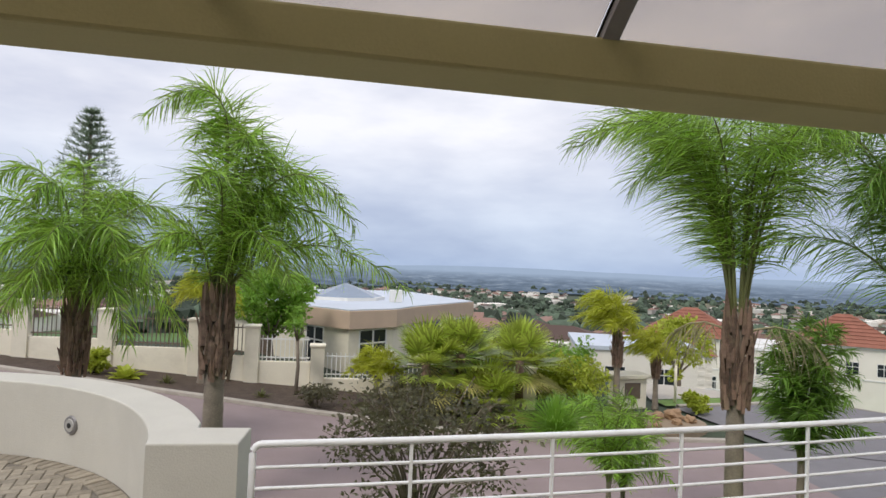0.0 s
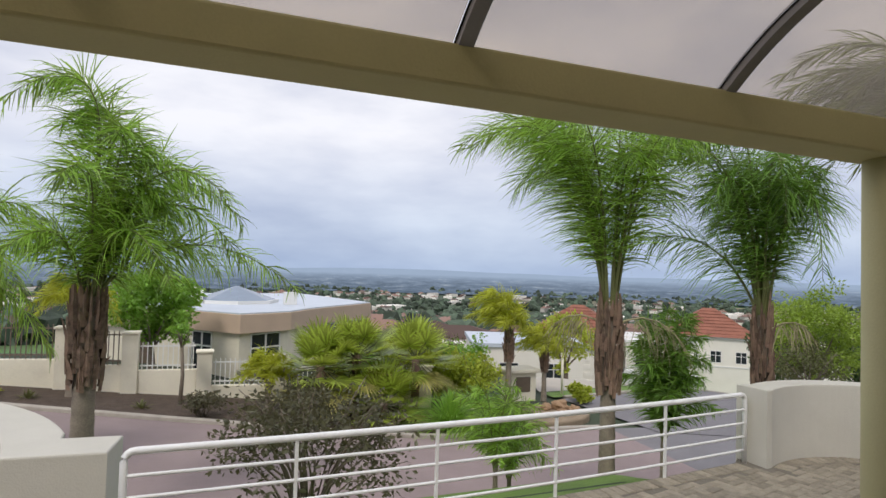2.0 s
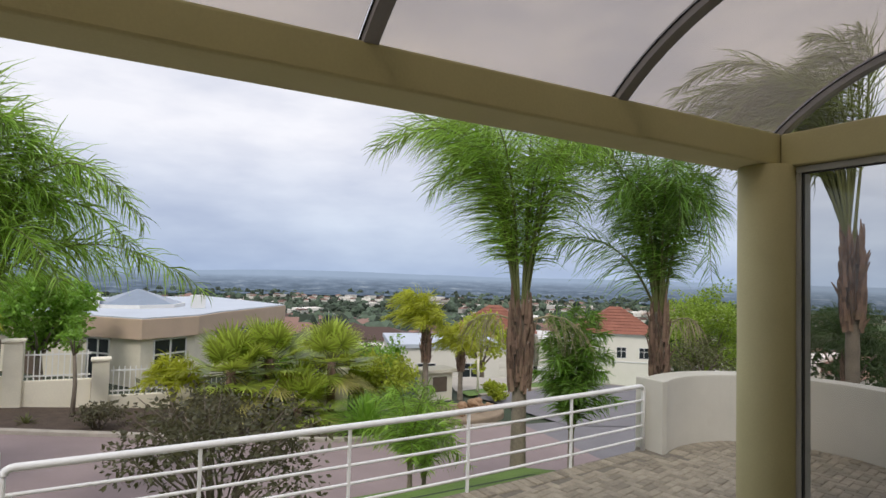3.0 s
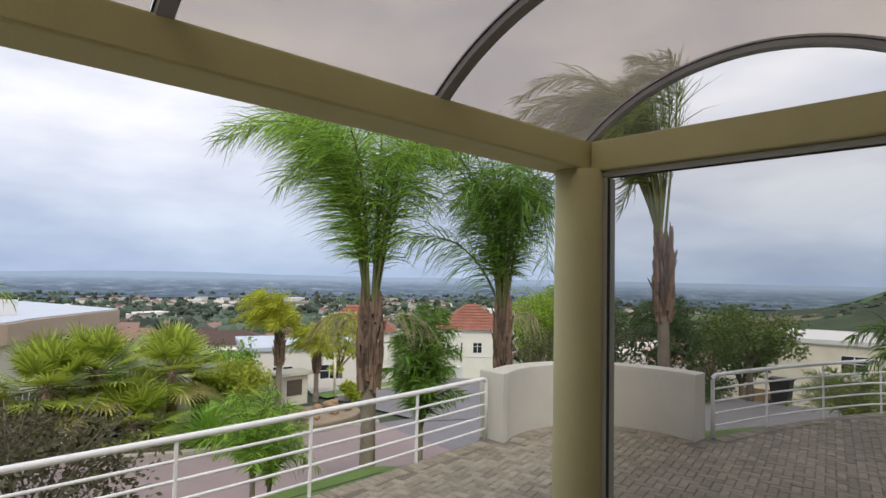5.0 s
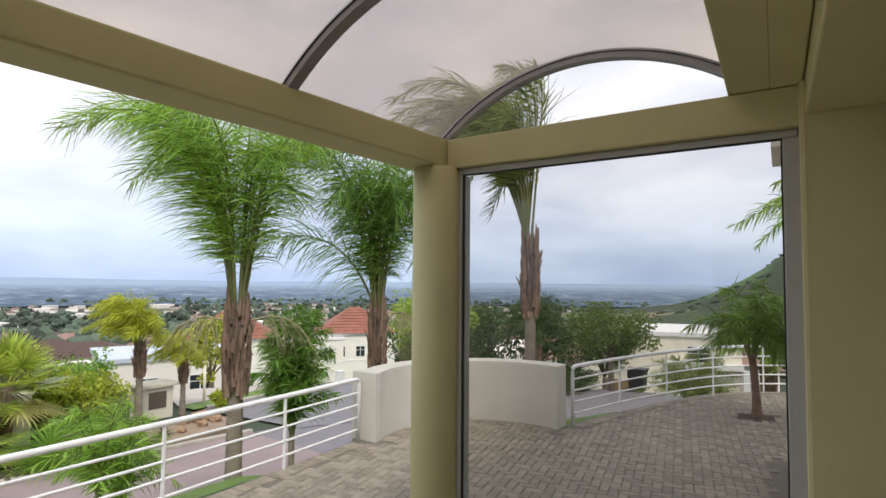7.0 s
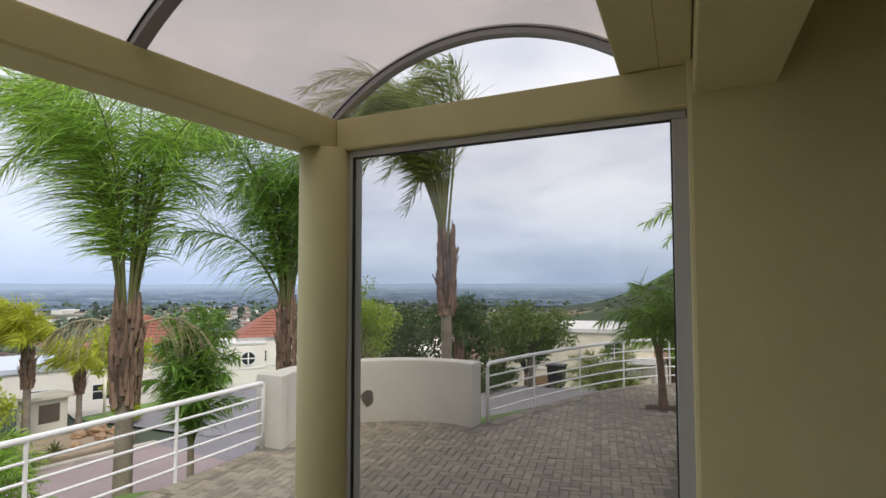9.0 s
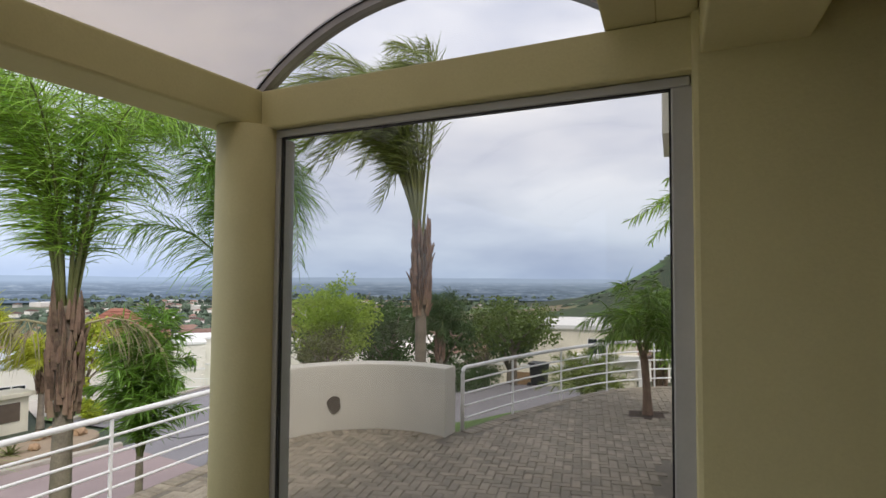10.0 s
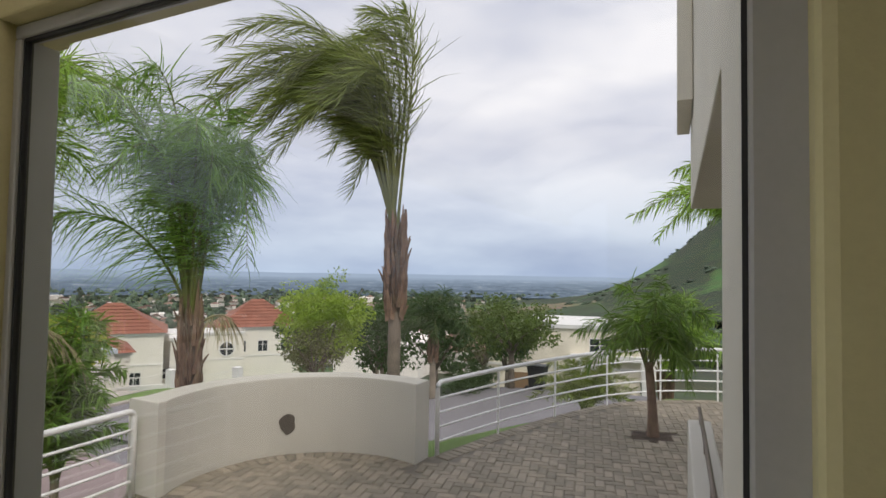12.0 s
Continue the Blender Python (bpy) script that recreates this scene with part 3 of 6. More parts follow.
# ---- ground, road and beds ----
def ground_z(x, y):
    d = math.hypot(x, y)
    road = -2.5 - 0.08 * (max(-20.0, min(9.0, x)) + 1)
    out = max(y - 5.0, 0.5 * (x - 8.6) + 0.85 * (y - 2.6), x - 13.3)
    shelf = 0.3 * max(0.0, min(1.0, (1.6 - x) / 1.5)) + 1.0 * max(0.0, min(1.0, (x - 6.5) / 1.5))
    f = max(0.0, min(1.0, (out - shelf) / (4.5 - shelf)))
    z = -0.95 + (road + 0.95) * f * f * (3 - 2 * f)
    z -= 0.2 * max(0.0, min(49.0, d - 26)) + 0.07 * max(0.0, min(480.0, d - 75))
    return z


def hill_z(x, y):
    return ground_z(x, y) - 3 + 530 * math.exp(-0.5 * (((x - 1000) / 300) ** 2 + ((y + 315) / 200) ** 2)) + 2 * noise.noise(Vector((x, y, 0)) * 0.006)


def ramped(lo, hi, steps, power):
    return [lo + (hi - lo) * (i / steps) ** power for i in range(steps + 1)]


axis = sorted({round(-30 + 0.75 * i, 3) for i in range(95)} | {round(s_ * (41.25 + v), 2) for v in ramped(0.4, 4400, 46, 2.3) for s_ in (-1, 1)} | {-41.0, -37.0, -33.0})
grid_sheet("ground", axis, axis, ground_z, LAND, "sloping scrubby ground running down to the plain", "ground")

grid_sheet("hill", [330 + 25 * i for i in range(50)], [-900 + 25 * i for i in range(52)], hill_z, HILL, "green hillside with vineyards and dark scrub", "hill")


def resample(line, step):
    pts = [Vector(p) for p in line]
    n, dense = len(pts), []
    for i in range(n - 1):
        p0, p1, p2, p3 = (pts[max(0, min(n - 1, i + k))] for k in (-1, 0, 1, 2))
        m = max(2, int((p2 - p1).length / step))
        for s_ in range(m):
            t = s_ / m
            dense.append(0.5 * (2 * p1 + (p2 - p0) * t + (2 * p0 - 5 * p1 + 4 * p2 - p3) * t * t + (3 * p1 - p0 - 3 * p2 + p3) * t ** 3))
    dense.append(pts[-1])
    return dense


def even(line, count):
    d = resample(line, 0.2)
    acc = [0.0]
    for a, b in zip(d, d[1:]):
        acc.append(acc[-1] + (b - a).length)
    outp, k = [], 0
    for i in range(count + 1):
        s_ = acc[-1] * i / count
        while k < len(d) - 2 and acc[k + 1] < s_:
            k += 1
        f = (s_ - acc[k]) / max(1e-6, acc[k + 1] - acc[k])
        outp.append(d[k].lerp(d[k + 1], min(1, f)))
    return outp


def ribbon(name, near, far, lift, mat, label, category, count=70, across=8):
    a, b = even(near, count), even(far, count)
    verts, faces = [], []
    for i in range(count + 1):
        for j in range(across + 1):
            p = a[i].lerp(b[i], j / across)
            verts.append((p.x, p.y, ground_z(p.x, p.y) + lift))
    w = across + 1
    for i in range(count):
        for j in range(across):
            faces.append((i * w + j, (i + 1) * w + j, (i + 1) * w + j + 1, i * w + j + 1))
    return tagged(raw(name, verts, faces, mat, None, "", True), label, category, "", "structure")


ROAD_NEAR = [(-26, 13.5), (-10, 10.2), (-3, 9.2), (0, 9.0), (5, 9.0), (8, 9.0), (11, 8.6), (14, 6.8), (18, 4.0), (26, 1.5)]
ROAD_FAR = [(-26, 22.5), (-10, 18.2), (-3.1, 16.1), (-0.4, 15.3), (5.2, 13.9), (8.8, 14.5), (11.4, 14.2), (15, 13.2), (21, 9.6), (29, 6.5)]
ribbon("road", ROAD_NEAR[:7], ROAD_FAR[:7], 0.05, ROAD, "pinkish grey paved estate road", "road")
ribbon("road_lower", ROAD_NEAR[6:], ROAD_FAR[6:], 0.05, ASPHALT, "grey asphalt road curving below the terrace", "road", 40)
ribbon("road_side", [(12.6, 13.4), (18, 11.4), (30, 12)], [(12.2, 18.0), (18, 18.4), (30, 20)], 0.07, ASPHALT, "grey asphalt side road between the gardens", "road", 40)
ribbon("lawn_strip", [(12.0, 18.2), (18, 18.6), (30, 20.2)], [(12.0, 19.1), (18, 19.5), (30, 21.2)], 0.09, GRASS, "bright green grass verge along the side road", "lawn", 30, 4)
ribbon("forecourt", [(12.0, 19.2), (18, 19.6), (30, 21.3)], [(15.0, 27.0), (22, 29.5), (36, 33.0)], 0.08, FORECOURT, "pale concrete forecourt beyond the grass verge", "pavement", 40, 10)
ribbon("lawn_bank", [(-0.6, 5.0), (2.4, 4.97), (5.9, 5.0)], [(-1.6, 9.1), (2.6, 8.95), (7.0, 8.95)], 0.03, GRASS, "green grass bank under the railing", "lawn", 30, 5)
ribbon("lawn_east", [(8.6, 2.95), (10.7, 2.2), (12.2, 1.3), (13.2, 0.0)], [(9.6, 5.4), (12.2, 4.4), (14.2, 2.9), (16.0, 0.6)], 0.04, GRASS, "green grass edging outside the curved railing", "lawn", 30, 5)
ribbon("mulch_bed", ROAD_FAR[:5] + [(8.8, 14.6)], [(-26, 26), (-10, 20.2), (-2.3, 18.8), (0.2, 18.4), (5.5, 17.5), (9.2, 17.0)], 0.06, SOIL, "dark bark mulch bed along the boundary wall", "flower bed", 60, 5)


def kerb_line(name, line, label):
    d = even(line, 60)
    v, f = [], []
    for i, p in enumerate(d):
        t = (d[min(i + 1, 60)] - d[max(i - 1, 0)]).normalized()
        s_ = Vector((-t.y, t.x))
        z = ground_z(p.x, p.y)
        for o, h in ((-0.08, -0.05), (-0.07, 0.13), (-0.05, 0.15), (0.09, 0.15), (0.09, -0.05)):
            v.append((p.x + s_.x * o, p.y + s_.y * o, z + h))
    for i in range(60):
        for k in range(4):
            f.append((5 * i + k, 5 * i + k + 1, 5 * i + k + 6, 5 * i + k + 5))
    return tagged(raw(name, v, f, KERB), label, "kerb", "", "structure")


kerb_line("kerb", ROAD_FAR[:7], "worn concrete kerb between road and mulch bed")
kerb_line("kerb", [(12.4, 18.1), (18, 18.5), (30, 20.1)], "pale concrete kerb along the side road")
# rounded planting island at the corner
isl = [Vector((10.0, 15.9)) + Vector((1.75 * math.cos(a), 1.15 * math.sin(a))) for a in [2 * math.pi * i / 36 for i in range(36)]]
structure("planting_island", prism([(p.x, p.y) for p in isl], -3.6, -3.08, 0.06), DIRT, "kerbed sandy planting island at the road corner", "flower bed")


# ---- plants ----
def palm(name, at, crown_z, trunk_r, label, spec, view=45.0, leaf=None, seed=1, boots=True, lean=(0, 0), group="", leaflets=90, leaf_len=0.72, width=0.02, wind=1.0, petiole=0.22, hang=0.8, bark=None, fruit=(), spread=0.75, size=1.0):
    """A feather palm. spec: rows of (tip to the right of the bearing view, tip beyond, tip height, height and sideways lean of the arch), in metres from the crown's base."""
    rnd = random.Random(seed)
    leaf = leaf or PALM_LEAF
    t = thing(name, label, "palm tree", at, group)
    H = crown_z - at[2]
    n = 30
    pts, tap = [], []
    for i in range(n + 1):
        f = i / n
        pts.append((lean[0] * f * f, lean[1] * f * f, H * f))
        tap.append((1.2 - 0.25 * min(1, f * 3)) * (1 + 0.03 * ((i % 2) * 2 - 1) + rnd.uniform(-0.02, 0.02)) * (1 - 0.2 * f))
    tube("trunk", pts, trunk_r, bark or TRUNK, t, 14, "", tap)
    top = Vector((lean[0], lean[1], H))
    if boots:
        v, f = [], []
        count = 120
        span = min(1.35, H * 0.4)
        for i in range(count):
            a = i * 2.4 + rnd.uniform(-0.25, 0.25)
            g = i / count
            h0 = H - span + (span - 0.12) * g
            r0 = trunk_r * (0.96 + 0.32 * math.sin(math.pi * min(1.0, 0.15 + 0.8 * g)))
            ln = rnd.uniform(0.16, 0.5)
            c = Vector((lean[0] * (h0 / H) ** 2, lean[1] * (h0 / H) ** 2, h0))
            dr = Vector((math.cos(a), math.sin(a), 0))
            tg = Vector((-math.sin(a), math.cos(a), 0)) + Vector((0, 0, rnd.uniform(-0.35, 0.35)))
            w = trunk_r * rnd.uniform(0.12, 0.42)
            b = len(v)
            flare = rnd.uniform(-0.01, 0.035) + (0.08 if rnd.random() < 0.1 else 0)
            for hh, ww, oo in ((0, 1, 0), (0.35, 0.85, 0.014), (0.75, 0.5, 0.02 + flare * 0.5), (1.0, 0.1, 0.015 + flare)):
                base_ = c + Vector((0, 0, hh * ln)) + dr * (r0 + oo)
                v += [base_ - tg * w * ww - dr * 0.012, base_ + dr * 0.03 * ww, base_ + tg * w * ww - dr * 0.012]
            for k in range(3):
                q = b + 3 * k
                f += [(q, q + 1, q + 4, q + 3), (q + 1, q + 2, q + 5, q + 4)]
        raw("leaf_base_sheath", v, f, BOOT, t, "reddish brown old leaf bases round the trunk")
    va = radians(view)
    right, away = Vector((math.cos(va), -math.sin(va), 0)), Vector((math.sin(va), math.cos(va), 0))
    wv = Vector((-0.74, 0.56, 0.0)) * wind
    down = Vector((0, 0, -1))

    def strand(v, f, p, o, length, w, bend, parts=3):
        """A narrow blade that bends over along its length."""
        ax_ = o.cross(Vector((rnd.uniform(-1, 1), rnd.uniform(-1, 1), rnd.uniform(-0.4, 1))))
        ax_ = ax_.normalized() if ax_.length > 1e-3 else right
        b = len(v)
        for j, wid in enumerate((0.55, 1.0, 0.7, 0.08)):
            v += [p - ax_ * w * wid * 0.5, p + ax_ * w * wid * 0.5]
            o = (o + bend * (0.3 + 0.45 * j)).normalized()
            p = p + o * (length / parts)
        return [(b + 2 * j, b + 2 * j + 1, b + 2 * j + 3, b + 2 * j + 2) for j in range(parts)]

    for a, d, z, arch, sway in spec:
        out = right * a + away * d
        root = top + out.normalized() * trunk_r * 0.55 + Vector((0, 0, rnd.uniform(-0.12, 0.05)))
        tip = top + out + Vector((0, 0, z)) + Vector((rnd.uniform(-1, 1), rnd.uniform(-1, 1), rnd.uniform(-1, 1))) * 0.06 * size
        p1 = top + out * 0.17 + right * sway * 0.35 + Vector((0, 0, arch * 0.58))
        p2 = top + out * 0.42 + right * sway + Vector((0, 0, arch))
        steps = 20
        rach = []
        for s_ in range(steps + 1):
            g = s_ / steps
            rach.append(root * (1 - g) ** 3 + p1 * 3 * g * (1 - g) ** 2 + p2 * 3 * g * g * (1 - g) + tip * g ** 3)
        v, f = tube_data(rach, 0.018 * size, 5, [1.45 - 1.25 * (k / steps) ** 0.8 for k in range(steps + 1)])
        mi = [1] * len(f)
        for s_ in range(leaflets):
            g = petiole + (1 - petiole) * (s_ + rnd.random() * 0.8) / leaflets
            k = min(steps - 1, int(g * steps))
            q = rach[k].lerp(rach[k + 1], g * steps - k)
            dd = (rach[k + 1] - rach[k]).normalized()
            side = dd.cross(Vector((0, 0, 1)))
            side = (side.normalized() if side.length > 0.15 else right.copy())
            upv = side.cross(dd).normalized()
            g2 = (g - petiole) / (1 - petiole)
            prof = (0.5 + 0.5 * min(1.0, g2 * 5)) * (1 - 0.62 * max(0, g2 - 0.45) / 0.55)
            for sg in (-1, 1):
                ll = leaf_len * prof * rnd.uniform(0.7, 1.15)
                th = rnd.uniform(-1.25, 1.25)
                o = (side * sg * spread * math.cos(th) + upv * spread * math.sin(th) + dd * rnd.uniform(0.3, 0.75) + wv * 0.25 + down * 0.15 * hang).normalized()
                new_f = strand(v, f, q, o, ll, width * rnd.uniform(0.7, 1.2), down * 0.42 * hang * rnd.uniform(0.5, 1.4) + wv * 0.24 * rnd.uniform(0.4, 1.5))
                f += new_f
                mi += [0] * len(new_f)
        ob = new("frond", mesh_of("frond", v, f, [leaf, STALK], False, mi))
        ob.parent = t
    for a, d, drop in fruit:
        out = right * a + away * d
        stem = [top + out * g + Vector((0, 0, -0.35 + 0.75 * g - (drop + 0.4) * g * g * 0.6)) for g in (0, 0.25, 0.5, 0.75, 1.0)]
        v, f = tube_data(stem, 0.016, 5, (1.2, 1, 0.8, 0.6, 0.4))
        for s_ in range(46):
            g = 0.35 + 0.65 * rnd.random()
            k = min(3, int(g * 4))
            q = stem[k].lerp(stem[k + 1], g * 4 - k)
            o = (out.normalized() * rnd.uniform(-0.1, 0.7) + right * rnd.uniform(-0.5, 0.5) + down * 0.5).normalized()
            f += strand(v, f, q, o, drop * rnd.uniform(0.5, 1.0), 0.013, down * 0.7)
        raw("fruit_stalk", v, f, DRY_STALK, t, "dry hanging fruit strands below the crown")
    return t


def ring_spec(count, reach, low, high, seed=1, shift=0.0, arch=1.3):
    """Fronds set evenly round a crown, the outer ones hanging to low, the inner ones rising to high."""
    rnd = random.Random(seed)
    rows = []
    for i in range(count):
        g = (i + 0.5) / count
        az = i * 2.39996
        r = reach * (1.0 - 0.55 * g * g) * rnd.uniform(0.85, 1.1)
        z = low + (high - low) * g ** 0.8
        rows.append((r * math.cos(az) + shift * (0.4 + g), r * math.sin(az), z, max(z, 0.35 * reach) * arch + 0.25 * reach * (1 - g), 0.0))
    return rows


def fan_palm(name, at, height, reach, label, leaf, dead=None, count=26, seed=1):
    rnd = random.Random(seed)
    t = thing(name, label, "fan palm", at)
    tube("trunk", [(0, 0, 0), (0.02, 0, height * 0.5), (0, 0.02, height)], 0.13, BOOT, t, 10)
    for i in range(count):
        fr = (i + 0.5) / count
        az = i * 2.39996
        el = radians(-48 + 132 * fr + rnd.uniform(-10, 10))
        d = Vector((math.cos(az) * math.cos(el), math.sin(az) * math.cos(el), math.sin(el)))
        root = Vector((0, 0, height - 0.1))
        L = reach * rnd.uniform(0.45, 0.6)
        tip = root + d * L + Vector((0, 0, -0.1 * L))
        v, f = tube_data([root, root.lerp(tip, 0.5) + Vector((0, 0, 0.03)), tip], 0.016, 5)
        mi = [1] * len(f)
        side = d.cross(Vector((0, 0, 1))).normalized() if abs(d.z) < 0.98 else Vector((1, 0, 0))
        upv = side.cross(d).normalized()
        R = reach * rnd.uniform(0.5, 0.65)
        blades = 26
        for k in range(blades):
            a = radians(-125 + 250 * k / (blades - 1))
            o = (d * math.cos(a) + side * math.sin(a) + upv * 0.12).normalized()
            ax_ = o.cross(upv).normalized()
            b = len(v)
            rr = R * (0.75 + 0.25 * math.cos(a)) * rnd.uniform(0.9, 1.05)
            for q, wid, sag in ((0.03, 0.5, 0), (0.5, 1.0, -0.02), (0.8, 0.6, -0.05), (1.0, 0.06, -0.12)):
                c = tip + o * rr * q + Vector((0, 0, sag * rr))
                v += [c - ax_ * 0.03 * wid, c + ax_ * 0.03 * wid]
            for j in range(3):
                f.append((b + 2 * j, b + 2 * j + 1, b + 2 * j + 3, b + 2 * j + 2))
                mi.append(0)
        m = dead if dead and fr < 0.2 else leaf
        ob = new("fan_leaf", mesh_of("fan_leaf", v, f, [m, STALK], False, mi))
        ob.parent = t
    return t


def leaf_cloud(rnd, centres, per, spread, size, flat=0.7):
    v, f = [], []
    for c, r in centres:
        for _ in range(per):
            while True:
                q = Vector((rnd.uniform(-1, 1), rnd.uniform(-1, 1), rnd.uniform(-1, 1)))
                if 0.2 < q.length < 1:
                    break
            p = c + Vector((q.x * r, q.y * r, q.z * r * flat)) * spread
            o = (q.normalized() * 0.7 + Vector((rnd.uniform(-1, 1), rnd.uniform(-1, 1), rnd.uniform(-0.9, 0.5)))).normalized()
            s_ = o.cross(Vector((rnd.uniform(-1, 1), rnd.uniform(-1, 1), rnd.uniform(-1, 1)))).normalized()
            u = o.cross(s_)
            k = size * rnd.uniform(0.6, 1.35)
            b = len(v)
            v += [p, p + o * k * 0.5 + s_ * k * 0.26 + u * k * 0.08, p + o * k, p + o * k * 0.5 - s_ * k * 0.26 + u * k * 0.08]
            f += [(b, b + 1, b + 2), (b, b + 2, b + 3)]
    return v, f


def shrub(name, at, width, height, label, leaf, seed=1, stems=14, clumps=40, per=45, size=0.09, bare=0.35, category="shrub", group=""):
    rnd = random.Random(seed)
    t = thing(name, label, category, at, group)
    sv, sf, centres = [], [], []
    for i in range(stems):
        a = rnd.uniform(0, 6.283)
        r = width * 0.5 * math.sqrt(rnd.random())
        tip = Vector((r * math.cos(a), r * math.sin(a), height * rnd.uniform(0.55, 1.0) * (1 - 0.35 * (2 * r / width) ** 2)))
        mid = Vector((tip.x * 0.35, tip.y * 0.35, tip.z * 0.5)) + Vector((rnd.uniform(-1, 1), rnd.uniform(-1, 1), 0)) * width * 0.04
        v, f = tube_data([(rnd.uniform(-.1, .1), rnd.uniform(-.1, .1), -0.1), mid, mid.lerp(tip, 0.6) + Vector((0, 0, 0.04 * height)), tip], 0.018, 5, (1.2, 0.9, 0.6, 0.25))
        o = len(sv)
        sv += v
        sf += [tuple(k + o for k in q) for q in f]
        for _ in range(max(1, clumps // stems)):
            q = mid.lerp(tip, bare + (1 - bare) * rnd.random())
            centres.append((q + Vector((rnd.uniform(-1, 1), rnd.uniform(-1, 1), rnd.uniform(-0.6, 0.6))) * width * 0.09, width * rnd.uniform(0.07, 0.14)))
    raw("branch", sv, sf, TWIG, t, "", True)
    v, f = leaf_cloud(rnd, centres, per, 1.0, size)
    raw("foliage", v, f, leaf, t)
    return t


def tree(name, at, height, crown_r, label, leaf, seed=1, trunk_r=0.12, clumps=70, per=60, size=0.16, low=0.4, flat=0.75, group=""):
    rnd = random.Random(seed)
    t = thing(name, label, "tree", at, group)
    fork = height * low
    tube("trunk", [(0, 0, -0.3), (0.05, 0.03, fork * 0.5), (0, 0, fork)], trunk_r, TWIG, t, 9, "", (1.3, 1.0, 0.85))
    centres, sv, sf = [], [], []
    mid = fork + (height - fork) * 0.5
    for i in range(9):
        a = i * 2.4 + rnd.uniform(-0.3, 0.3)
        r = crown_r * rnd.uniform(0.45, 0.85)
        tip = Vector((r * math.cos(a), r * math.sin(a), mid + (height - mid) * rnd.uniform(-0.5, 0.8)))
        v, f = tube_data([(0, 0, fork * 0.92), Vector((0, 0, fork)).lerp(tip, 0.5) + Vector((0, 0, 0.1)), tip], trunk_r * 0.5, 6, (1, 0.6, 0.2))
        o = len(sv)
        sv += v
        sf += [tuple(k + o for k in q) for q in f]
    raw("limb", sv, sf, TWIG, t, "", True)
    while len(centres) < clumps:
        q = Vector((rnd.uniform(-1, 1), rnd.uniform(-1, 1), rnd.uniform(-1, 1)))
        if 0.35 < q.length < 1.0:
            bump = 0.8 + 0.35 * noise.noise(q * 1.7 + Vector((seed, 0, 0)))
            centres.append((Vector((q.x * crown_r * bump, q.y * crown_r * bump, mid + q.z * (height - fork) * 0.55 * bump)), crown_r * rnd.uniform(0.14, 0.26)))
    v, f = leaf_cloud(rnd, centres, per, 1.0, size, flat)
    raw("crown", v, f, leaf, t)
    return t


def rosette(name, at, reach, label, leaf, count=26, seed=1, category="succulent", width=0.06, rise=(10, 80), droop=0.25, group=""):
    rnd = random.Random(seed)
    t = thing(name, label, category, at, group)
    for i in range(count):
        az, el = i * 2.39996, radians(rise[0] + (rise[1] - rise[0]) * (i + 0.5) / count)
        d = Vector((math.cos(az) * math.cos(el), math.sin(az) * math.cos(el), math.sin(el)))
        s_ = Vector((-math.sin(az), math.cos(az), 0))
        L = reach * rnd.uniform(0.75, 1.1)
        v, f = [], []
        for g, w in ((0, 0.7), (0.35, 1.0), (0.7, 0.6), (1.0, 0.05)):
            c = d * L * g + Vector((0, 0, -droop * L * g * g))
            v += [c - s_ * width * w * 0.5, c - Vector((0, 0, width * 0.25 * w)), c + s_ * width * w * 0.5]
        for k in range(3):
            f += [(3 * k, 3 * k + 1, 3 * k + 4, 3 * k + 3), (3 * k + 1, 3 * k + 2, 3 * k + 5, 3 * k + 4)]
        ob = new("leaf", mesh_of("leaf", v, f, leaf))
        ob.parent = t
    return t


def gnd(x, y, dz=0.0):
    return (x, y, ground_z(x, y) + dz)


SPEC_A = [(-2.35, 0.2, 2.45, 3.55, 0.1), (-2.0, -0.6, 2.2, 3.2, 0.1), (-1.5, 0.6, 2.6, 3.3, 0.0), (-1.1, -0.4, 2.5, 3.2, 0.0), (-0.6, 0.5, 2.6, 2.9, 0.0), (0.1, -0.2, 2.65, 2.7, 0.1),
          (0.75, 0.4, 2.5, 2.7, 0.1), (1.3, 0.2, 2.3, 2.8, 0.1), (1.0, -0.8, 2.3, 2.7, 0.1), (-0.5, -1.3, 2.5, 2.9, 0.0), (-0.9, 1.4, 2.4, 3.0, 0.0), (0.6, 1.3, 2.5, 2.8, 0.0), (-1.5, 0.2, 1.75, 2.8, 0.1), (-1.75, 0.8, 2.6, 3.3, 0.0), (-0.9, -0.7, 2.0, 2.7, 0.0), (0.9, 0.8, 1.5, 2.3, 0.0), (0.4, -0.6, 2.0, 2.4, 0.0)]
